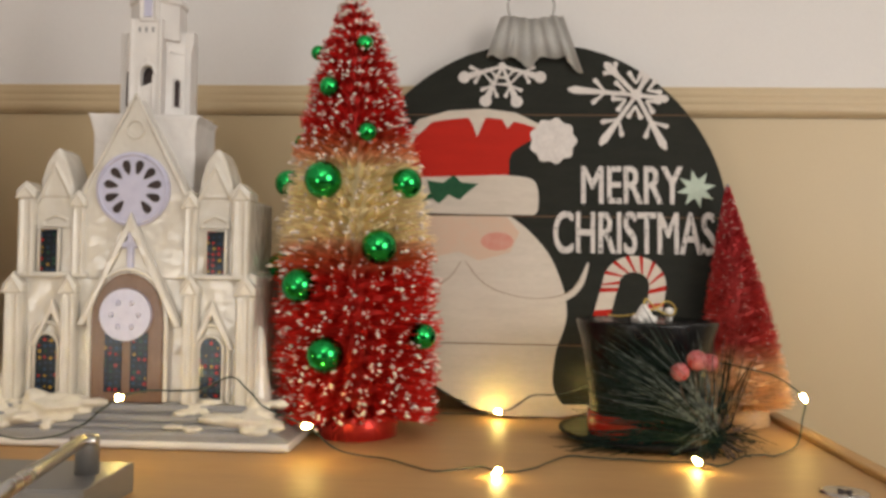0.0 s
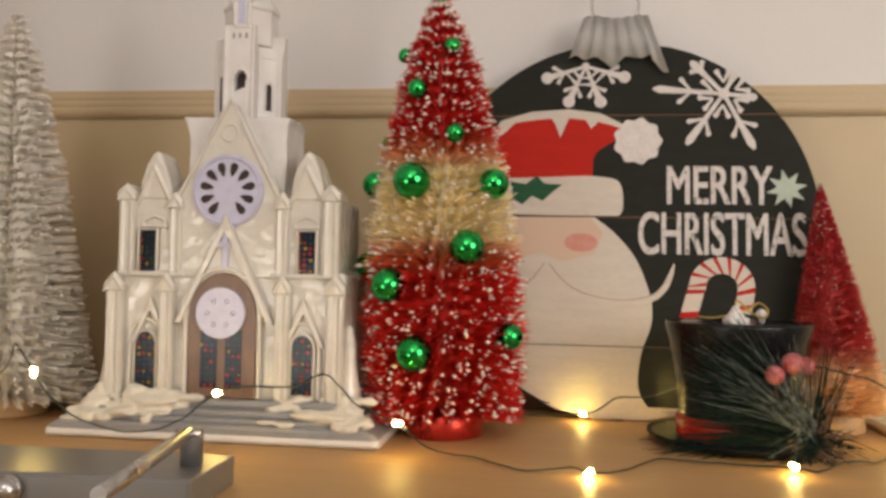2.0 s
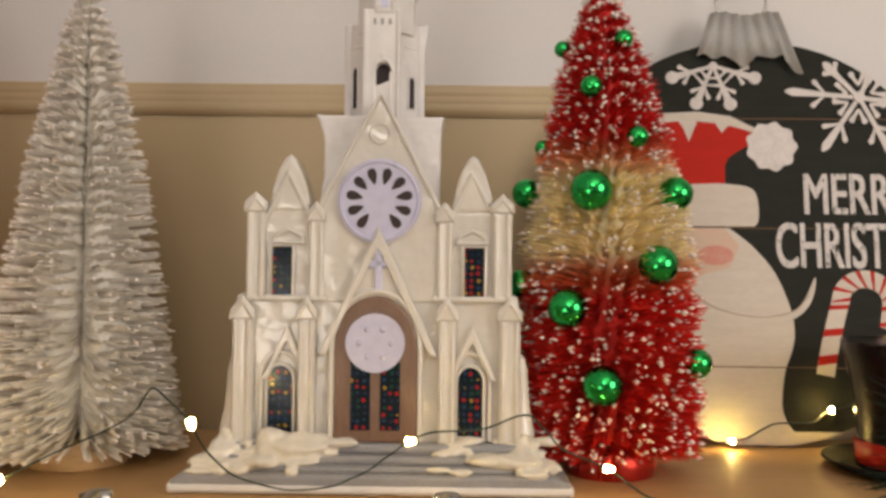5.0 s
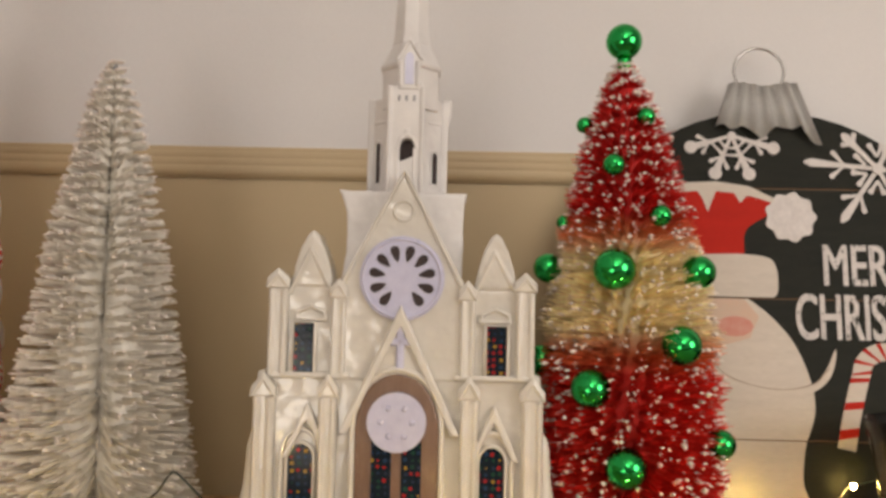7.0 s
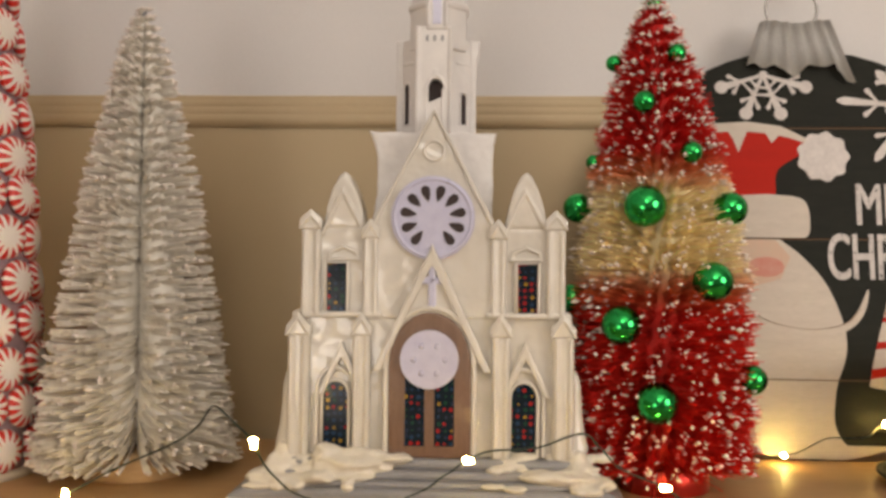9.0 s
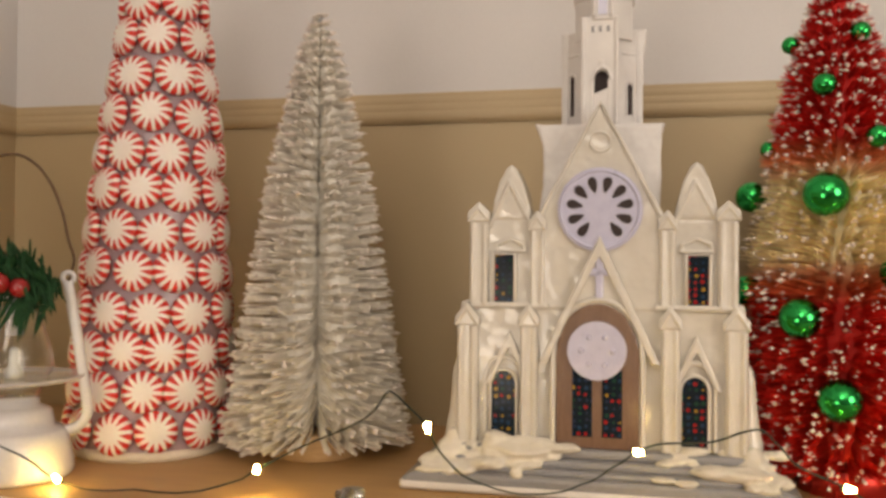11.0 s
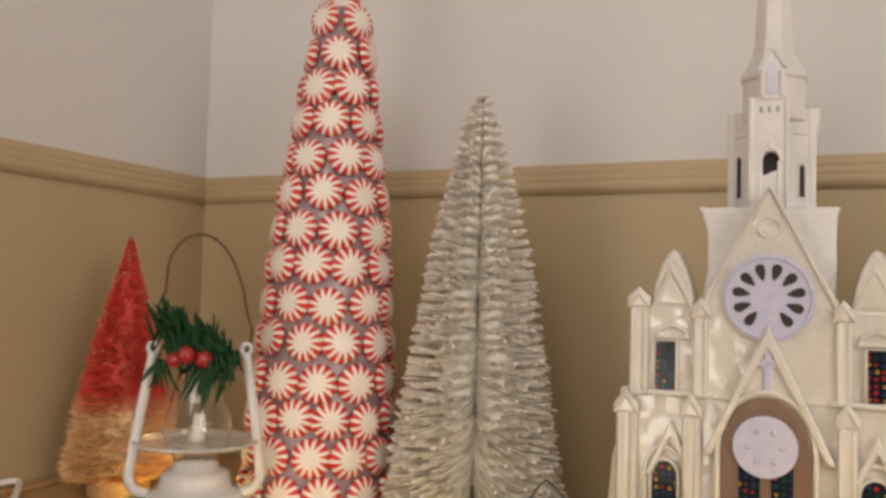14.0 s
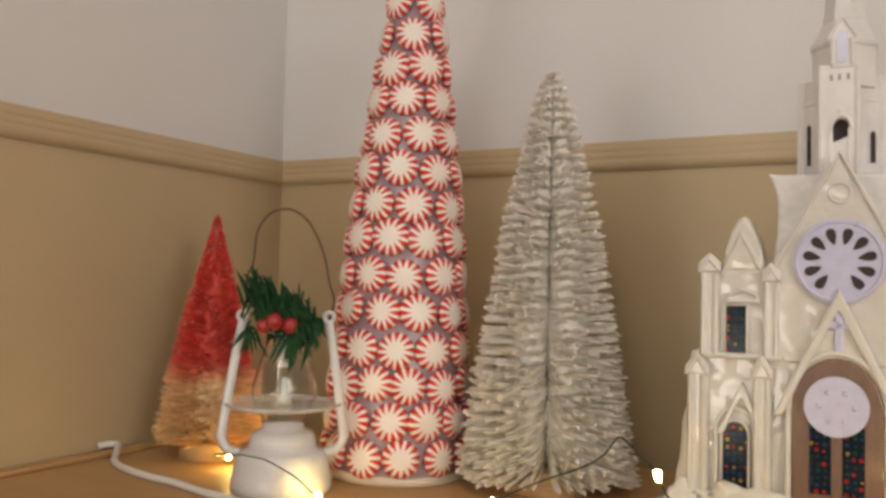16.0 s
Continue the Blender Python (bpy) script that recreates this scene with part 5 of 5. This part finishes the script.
# ---- top hat with greenery ----
def needle_spray(name, parent, root, heading, spread, count, length, seed, material, thick=0.00055, droop=0.15, flat=0.5, bm=None):
    """Needles fanning from a root; with bm given they are only added to it."""
    rng = random.Random(seed)
    alone = bm is None
    bm = bm or bmesh.new()
    h = Vector(heading).normalized()
    for _ in range(count):
        d = (h + Vector((rng.gauss(0, spread), rng.gauss(0, spread * flat), rng.gauss(0, spread)))).normalized()
        n = length * rng.uniform(0.55, 1.1)
        start = Vector(root) + Vector((rng.gauss(0, 0.004), rng.gauss(0, 0.002), rng.gauss(0, 0.004)))
        mid = start + d * n * 0.55 + Vector((0, -0.0015, 0))
        end = start + d * n + Vector((0, 0, -droop * n * rng.random()))
        tube(bm, [start, mid, end], thick, 4, ends=False, taper=0.35)
    if alone:
        return tagged(part(name, bm, material, parent), kind="stuff")


def top_hat():
    t = thing("top_hat", (0.180, 0.668, SHELF), "black felt top hat ornament with red band and frosted greenery", "hat")
    bm = bmesh.new()
    lathe(bm, [(0.030, 0.004), (0.050, 0.0035), (0.062, 0.006), (0.066, 0.0085), (0.0665, 0.0065), (0.062, 0.0035), (0.05, 0.0), (0.030, 0.0)], 56)
    for v in bm.verts:
        v.co.z += 0.06 * abs(v.co.x) ** 1.5
    part("brim", bm, M["felt"], t)
    bm = bmesh.new()
    lathe(bm, [(0.0425, 0.003), (0.0425, 0.018), (0.0445, 0.045), (0.0500, 0.078), (0.0535, 0.090), (0.0530, 0.0925), (0.050, 0.0915), (0.0, 0.0905)], 56)
    part("crown", bm, M["hat_cloth"], t)
    bm = bmesh.new()
    lathe(bm, [(0.0434, 0.0055), (0.0442, 0.0065), (0.0446, 0.0215), (0.0438, 0.0225)], 56)
    part("ribbon", bm, M["satin"], t, "shiny red satin ribbon")
    root = (0.040, -0.052, 0.014)
    for k, (h, s, c, n) in enumerate((((-0.80, -0.03, 0.62), 0.17, 150, 0.112), ((-0.60, -0.03, 0.82), 0.16, 100, 0.096), ((-0.97, -0.03, 0.28), 0.12, 60, 0.100), ((-0.98, 0.0, -0.06), 0.07, 60, 0.102), ((0.10, -0.05, 0.95), 0.16, 34, 0.066), ((0.6, -0.10, -0.12), 0.30, 50, 0.028), ((-0.35, -0.15, -0.05), 0.35, 50, 0.036))):
        needle_spray("pine_spray", t, root, h, s, c, n, 51 + k, M["needle"], 0.0006, 0.12)
    for k, (h, s, c, n) in enumerate((((-0.75, -0.12, 0.66), 0.22, 32, 0.085), ((-0.2, -0.12, 0.9), 0.32, 22, 0.062), ((-0.2, -0.2, -0.1), 0.8, 12, 0.028))):
        needle_spray("frosted_spray", t, (0.033, -0.060, 0.024), h, s, c, n, 61 + k, M["needle_frost"], 0.0004)
    # small cone of twigs at the root
    rng = random.Random(58)
    bm = bmesh.new()
    for _ in range(46):
        a, b = rng.uniform(0, 6.28), rng.uniform(-0.6, 0.9)
        d = Vector((math.cos(a), -0.5, math.sin(a) + b * 0.2)).normalized()
        tube(bm, [Vector(root), Vector(root) + d * 0.012, Vector(root) + d * rng.uniform(0.016, 0.024) + Vector((0, 0, -0.002))], 0.0010, 4, taper=0.6)
    part("twig_tuft", bm, M["twig"], t, "dark brown twigs")["kind"] = "stuff"
    for x, y, z, r in ((0.0125, -0.0640, 0.0600, 0.0065), (0.0245, -0.0620, 0.0680, 0.0072), (0.0350, -0.0540, 0.0660, 0.0062)):
        bm = bmesh.new()
        ball(bm, (x, y, z), r, 3)
        berry = part("berry", bm, M["berry_frost"], t, "frosted red berry")
        bm = bmesh.new()
        tube(bm, smooth_line([(x, y + 0.001, z - r * 0.9), (x * 0.6 + 0.010, y - 0.001, z - 0.022), root], 4), 0.0006, 5)
        part("stalk", bm, M["twig"], berry)
    # pearl bell and gold cord lying on the crown
    bm = bmesh.new()
    lathe(bm, [(0.0, 0.014), (0.002, 0.0135), (0.0035, 0.011), (0.006, 0.007), (0.0088, 0.002), (0.0095, 0.0), (0.008, 0.0004), (0.0, 0.004)], 20, (-0.006, -0.024, 0.0915))
    for k in range(6):
        ball(bm, (-0.006 + 0.007 * math.cos(k), -0.026 + 0.006 * math.sin(k), 0.0945), 0.0026, 2)
    bell = tagged(part("bell", bm, M["bell"], t), "small pearly white bell")
    bm = bmesh.new()
    tube(bm, smooth_line([(-0.006, -0.024, 0.105), (-0.004, -0.022, 0.109), (0.006, -0.018, 0.100), (0.016, -0.014, 0.0965), (0.020, -0.008, 0.102), (0.014, -0.004, 0.107), (0.004, -0.008, 0.101), (-0.018, -0.010, 0.0955), (-0.030, -0.006, 0.096)], 5), 0.0007, 6)
    part("cord", bm, M["gold"], t, "thin gold cord")
    bm = bmesh.new()
    ball(bm, (0.016, -0.006, 0.0985), 0.0042, 3)
    ball(bm, (0.016, -0.006, 0.0935), 0.0024, 2)
    part("bead", bm, M["bell"], t, "small pearly bead")


top_hat()


# ---- white lantern ----
def lantern():
    t = thing("lantern", (-0.592, 0.539, SHELF), "small white enamel hurricane lantern with holly sprig", "lantern", turn=36.0)
    bm = bmesh.new()
    lathe(bm, [(0, 0), (0.0370, 0), (0.0390, 0.002), (0.0393, 0.006), (0.0385, 0.012), (0.0360, 0.024), (0.0342, 0.0300), (0.0315, 0.0325), (0.0265, 0.0340), (0.0255, 0.0400), (0.0240, 0.0450), (0.0190, 0.0475), (0.0165, 0.0485), (0.0160, 0.0530), (0, 0.0535)], 48)
    part("tank", bm, M["enamel"], t, "round stepped white base")
    bm = bmesh.new()
    prof = [(0.0160, 0.0525), (0.0165, 0.0560), (0.0195, 0.0610), (0.0230, 0.0650)]
    lathe(bm, prof + [(r - 0.0008, z) for r, z in reversed(prof)], 40)
    neck = part("neck", bm, M["glass"], t, "clear lower collar")
    neck.visible_shadow = False
    bm = bmesh.new()
    lathe(bm, [(0.0, 0.0645), (0.030, 0.0640), (0.0435, 0.0655), (0.0455, 0.0672), (0.0452, 0.0688), (0.0430, 0.0680), (0.030, 0.0665), (0.0, 0.0665)], 48)
    plate = part("plate", bm, M["plate"], t, "thin milky plate round the chimney")
    plate.visible_shadow = False
    bm = bmesh.new()
    prof = [(0.0225, 0.0680), (0.0255, 0.0740), (0.0250, 0.0810), (0.0195, 0.1000), (0.0155, 0.1120), (0.0140, 0.1240)]
    lathe(bm, prof + [(r - 0.0008, z) for r, z in reversed(prof)], 40)
    g = part("chimney", bm, M["glass"], t, "clear bulging chimney")
    g.visible_shadow = False
    bm = bmesh.new()
    lathe(bm, [(0, 0.0670), (0.0060, 0.0670), (0.0060, 0.0720), (0.0035, 0.0760), (0.0032, 0.0860), (0.0015, 0.0880), (0, 0.0880)], 20)
    part("burner", bm, M["milky"], t, "milky burner tube")
    bm = bmesh.new()
    lathe(bm, [(0.0055, 0.0960), (0.0062, 0.0965), (0.0058, 0.1240), (0.0045, 0.1240), (0.0045, 0.0965)], 20)
    part("inner_tube", bm, M["plate"], t, "pale inner tube")
    bm = bmesh.new()
    lathe(bm, [(0, 0.1220), (0.0145, 0.1220), (0.0152, 0.1240), (0.0145, 0.1290), (0.0090, 0.1340), (0.0050, 0.1370), (0, 0.1370)], 32)
    part("lid", bm, M["enamel"], t)
    for e in (-1, 1):
        bm = bmesh.new()
        line = smooth_line([(e * 0.0325, 0, 0.0290), (e * 0.0385, 0, 0.0300), (e * 0.0435, 0, 0.0335), (e * 0.0467, 0, 0.0400), (e * 0.0465, 0, 0.0480), (e * 0.0400, 0, 0.0930), (e * 0.0330, 0, 0.1330)], 4)
        tube(bm, line, 0.0038, 12)
        arm = part("side_arm", bm, M["enamel"], t, "bent white side arm")
        bm = bmesh.new()
        tube(bm, [(e * 0.0335 + 0.0038 * math.cos(k * 0.5236), 0, 0.1355 + 0.0038 * math.sin(k * 0.5236)) for k in range(13)], 0.0019, 8, ends=False)
        part("eyelet", bm, M["enamel"], arm)
    bm = bmesh.new()
    tube(bm, smooth_line([(-0.0335, -0.002, 0.1340), (-0.0345, 0.001, 0.1387), (-0.0310, 0, 0.1452), (-0.0315, 0, 0.1656), (-0.0270, 0, 0.1768), (-0.0260, 0, 0.1879), (-0.0240, 0, 0.2028), (-0.0150, 0, 0.2163), (-0.0010, 0, 0.2205), (0.0120, 0, 0.2140), (0.0220, 0, 0.2000), (0.0290, 0, 0.1814), (0.0330, 0, 0.1628), (0.0370, 0, 0.1489), (0.0350, 0, 0.1377), (0.0335, -0.001, 0.1331)], 6), 0.0010, 8)
    part("bail_handle", bm, M["rust_wire"], t, "thin brown wire handle")
    # garland of flat leaning blades, from a bent twig across the lid
    rng = random.Random(77)
    green = bmesh.new()

    def blade(root, d, length, wide):
        d = Vector(d).normalized()
        side = d.cross(Vector((0, -1, 0.2))).normalized()
        out = d.cross(side).normalized() * (wide * 0.35)
        pts = [(0.0, 0.55), (0.35, 1.0), (0.75, 0.8), (1.0, 0.12)]
        rows = []
        for f, w in pts:
            c = Vector(root) + d * (length * f) + Vector((0, -0.003 * math.sin(f * 3), -0.004 * f * f))
            rows.append([green.verts.new(c - side * wide * w), green.verts.new(c + out), green.verts.new(c + side * wide * w), green.verts.new(c - out)])
        for p, q in zip(rows, rows[1:]):
            for k in range(4):
                green.faces.new((p[k], p[(k + 1) % 4], q[(k + 1) % 4], q[k]))

    for k in range(330):
        f = rng.random()
        x, z = -0.026 + 0.048 * f + rng.gauss(0, 0.003), 0.1500 - 0.018 * f + rng.gauss(0, 0.005)
        y = -0.014 + rng.gauss(0, 0.006)
        if rng.random() < 0.56:
            d = (-0.30 + rng.gauss(0, 0.20), rng.gauss(-0.15, 0.25), 0.95)
            n = rng.uniform(0.016, 0.027) * (1 - 0.25 * f)
        else:
            d = (0.35 + rng.gauss(0, 0.35), rng.gauss(-0.25, 0.2), -0.85)
            n = rng.uniform(0.012, 0.022)
        blade((x, y, z), d, n, rng.uniform(0.0009, 0.0014))
    for k in range(26):
        blade((0.012 + rng.gauss(0, 0.006), -0.020, 0.128 + rng.gauss(0, 0.004)), (-0.35 + rng.gauss(0, 0.22), -0.1, -0.9), rng.uniform(0.018, 0.028), rng.uniform(0.0010, 0.0015))
    for k in range(14):
        blade((-0.026 + rng.gauss(0, 0.003), -0.012, 0.128 + rng.gauss(0, 0.004)), (-0.3 + rng.gauss(0, 0.5), -0.1, -0.8), rng.uniform(0.010, 0.018), rng.uniform(0.0009, 0.0013))
    tagged(part("garland", green, M["needle_bright"], t, "short bushy green garland"), kind="stuff")
    for x, y, z, r in ((-0.0150, -0.0270, 0.1290, 0.0060), (-0.0075, -0.0310, 0.1325, 0.0068), (0.0045, -0.0280, 0.1295, 0.0064)):
        bm = bmesh.new()
        ball(bm, (x, y, z), r, 3)
        part("berry", bm, M["berry"], t, "matt red berry")


lantern()


# ---- silver control box with two hinged rods ----
def silver_box():
    t = thing("silver_box", (-0.234, 0.439, SHELF), "satin silver metal box with toggle switch and chrome rods", "box", turn=1.5)
    bm = bmesh.new()
    block(bm, (-0.097, -0.031, 0.0), (0.097, 0.031, 0.0165), 0.0008)
    part("case", bm, M["silver_paint"], t)
    bm = bmesh.new()
    block(bm, (-0.0955, -0.0322, 0.001), (0.0955, -0.0308, 0.0152), 0.0005)
    part("front_panel", bm, M["silver_paint"], t)
    bm = bmesh.new()
    tube(bm, [(0.0, -0.032, 0.0085), (0.0, -0.0345, 0.0085), (0.0, -0.0375, 0.0085)], 0.0072, 24)
    ball(bm, (0.0, -0.0365, 0.0085), 0.0070, 3)
    sw = part("switch", bm, M["steel"], t, "round chrome switch collar")
    bm = bmesh.new()
    tube(bm, [(0.0, -0.041, 0.0085), (-0.002, -0.0475, 0.0075), (-0.003, -0.0510, 0.007)], 0.0019, 12, taper=1.25)
    part("toggle", bm, M["steel"], sw)
    for x in (-0.0755, 0.0825):
        bm = bmesh.new()
        lathe(bm, [(0, 0.0165), (0.0062, 0.0165), (0.0062, 0.0345), (0.0058, 0.0365), (0.0, 0.0370)], 24, (x, 0.003, 0))
        post = part("post", bm, M["silver_paint"], t, "short round silver post")
        bm = bmesh.new()
        tube(bm, [(x - 0.007, -0.001, 0.0345), (x + 0.007, -0.001, 0.0345)], 0.0022, 12)
        part("hinge_pin", bm, M["steel"], post)
        bm = bmesh.new()
        tube(bm, [(x, -0.003, 0.0350), (x + 0.012, -0.090, 0.0335), (x + 0.016, -0.125, 0.033)], 0.0036, 14)
        part("rod", bm, M["steel"], t, "polished chrome rod")


silver_box()


# ---- fairy lights, cable and grommet ----
def fairy_lights():
    t = thing("fairy_lights", (0, 0, 0), "string of warm white fairy lights on dark green wire", "string lights")
    run = [(-0.02, 0.735, 0.752, 0), (0.067, 0.735, 0.7555, 1), (0.093, 0.72, 0.772, 0), (0.118, 0.707, 0.776, 0), (0.147, 0.742, 0.780, 1), (0.200, 0.735, 0.795, 0), (0.238, 0.690, 0.806, 0), (0.262, 0.670, 0.803, 0), (0.282, 0.675, 0.797, 0), (0.300, 0.675, 0.783, 1), (0.298, 0.670, 0.766, 0), (0.285, 0.645, 0.752, 0),
           (0.262, 0.615, 0.7505, 0), (0.247, 0.606, 0.752, 0), (0.235, 0.603, 0.751, 0), (0.215, 0.578, 0.750, 0), (0.198, 0.572, 0.753, 1), (0.170, 0.585, 0.750, 0), (0.130, 0.592, 0.750, 0), (0.112, 0.590, 0.750, 0), (0.088, 0.545, 0.751, 0), (0.0675, 0.532, 0.752, 1), (0.055, 0.548, 0.751, 0), (0.027, 0.537, 0.750, 0), (-0.003, 0.562, 0.750, 0),
           (-0.028, 0.565, 0.753, 0), (-0.041, 0.557, 0.759, 0), (-0.060, 0.560, 0.7715, 1), (-0.086, 0.556, 0.783, 0), (-0.098, 0.553, 0.796, 0), (-0.109, 0.551, 0.8035, 0), (-0.134, 0.560, 0.7935, 0), (-0.160, 0.540, 0.795, 0), (-0.1745, 0.530, 0.7915, 1), (-0.184, 0.530, 0.785, 0), (-0.202, 0.534, 0.7715, 0), (-0.225, 0.534, 0.7635, 0), (-0.246, 0.534, 0.7630, 0), (-0.270, 0.526, 0.7715, 0), (-0.284, 0.513, 0.789, 0),
           (-0.289, 0.505, 0.8045, 1), (-0.303, 0.515, 0.813, 0), (-0.319, 0.528, 0.8195, 0), (-0.331, 0.540, 0.806, 0), (-0.350, 0.552, 0.793, 0), (-0.386, 0.556, 0.777, 0), (-0.4105, 0.540, 0.7635, 1), (-0.424, 0.536, 0.756, 0), (-0.450, 0.525, 0.7505, 0), (-0.485, 0.521, 0.7505, 0), (-0.508, 0.512, 0.751, 0), (-0.540, 0.518, 0.754, 1), (-0.543, 0.489, 0.7755, 0), (-0.569, 0.484, 0.7845, 0),
           (-0.616, 0.497, 0.7800, 0), (-0.658, 0.535, 0.768, 0), (-0.676, 0.571, 0.7605, 1), (-0.676, 0.600, 0.758, 0), (-0.668, 0.622, 0.768, 1)]
    bm = bmesh.new()
    line = smooth_line([p[:3] for p in run], 5)
    wob = [Vector((noise.noise(p * 90), noise.noise(p * 90 + Vector((7, 0, 0))), noise.noise(p * 90 + Vector((0, 9, 0))))) * 0.0007 for p in line]
    tube(bm, [p + w for p, w in zip(line, wob)], 0.00062, 6)
    part("wire", bm, M["green_wire"], t, "thin dark green twisted wire")
    rng = random.Random(3)
    for i, p in enumerate(run):
        if not p[3]:
            continue
        d = Vector((rng.uniform(-0.6, 0.6), -0.35, rng.uniform(-0.5, 0.7))).normalized()
        c = Vector(p[:3])
        bm = bmesh.new()
        tube(bm, [c - d * 0.0038, c - d * 0.001], 0.0013, 8)
        sock = part("socket", bm, M["led_cap"], t)
        bm = bmesh.new()
        tube(bm, [c - d * 0.0012, c + d * 0.0005, c + d * 0.0028, c + d * 0.0042], 0.0021, 8, taper=0.55)
        part("bulb", bm, M["led"], sock, "glowing warm white bulb")


fairy_lights()

bm = bmesh.new()
tube(bm, smooth_line([(-0.8100, 0.5450, SHELF + 0.0095), (-0.8030, 0.5560, SHELF + 0.0105), (-0.7940, 0.5540, SHELF + 0.0090), (-0.7640, 0.5260, SHELF + 0.0032), (-0.7142, 0.5080, SHELF + 0.0030), (-0.6700, 0.5020, SHELF + 0.0030), (-0.630, 0.492, SHELF + 0.0030), (-0.590, 0.486, SHELF + 0.0030), (-0.52, 0.47, SHELF + 0.0030), (-0.42, 0.455, SHELF + 0.0030), (-0.3335, 0.447, SHELF + 0.0045)], 8), 0.0030, 12)
tagged(part("power_cable", bm, M["white_flex"]), "white plastic power cable lying on the cabinet", "cable")

g = thing("cable_grommet", (0.272, 0.522, SHELF), "round grey metal screw cap set in the cabinet top", "fastener")
bm = bmesh.new()
lathe(bm, [(0, 0.0008), (0.0085, 0.0008), (0.0115, 0.0016), (0.0135, 0.0012), (0.0140, 0.0)], 36)
part("disc", bm, M["steel"], g)
# slot laid on as dark bars, its shade put into the colour
bm = bmesh.new()
for a in (0.4, 0.4 + math.pi / 2):
    tube(bm, [(-0.005 * math.cos(a), -0.005 * math.sin(a), 0.0010), (0.005 * math.cos(a), 0.005 * math.sin(a), 0.0010)], 0.0009, 6)
part("cross_slot", bm, M["hole_shade"], g)
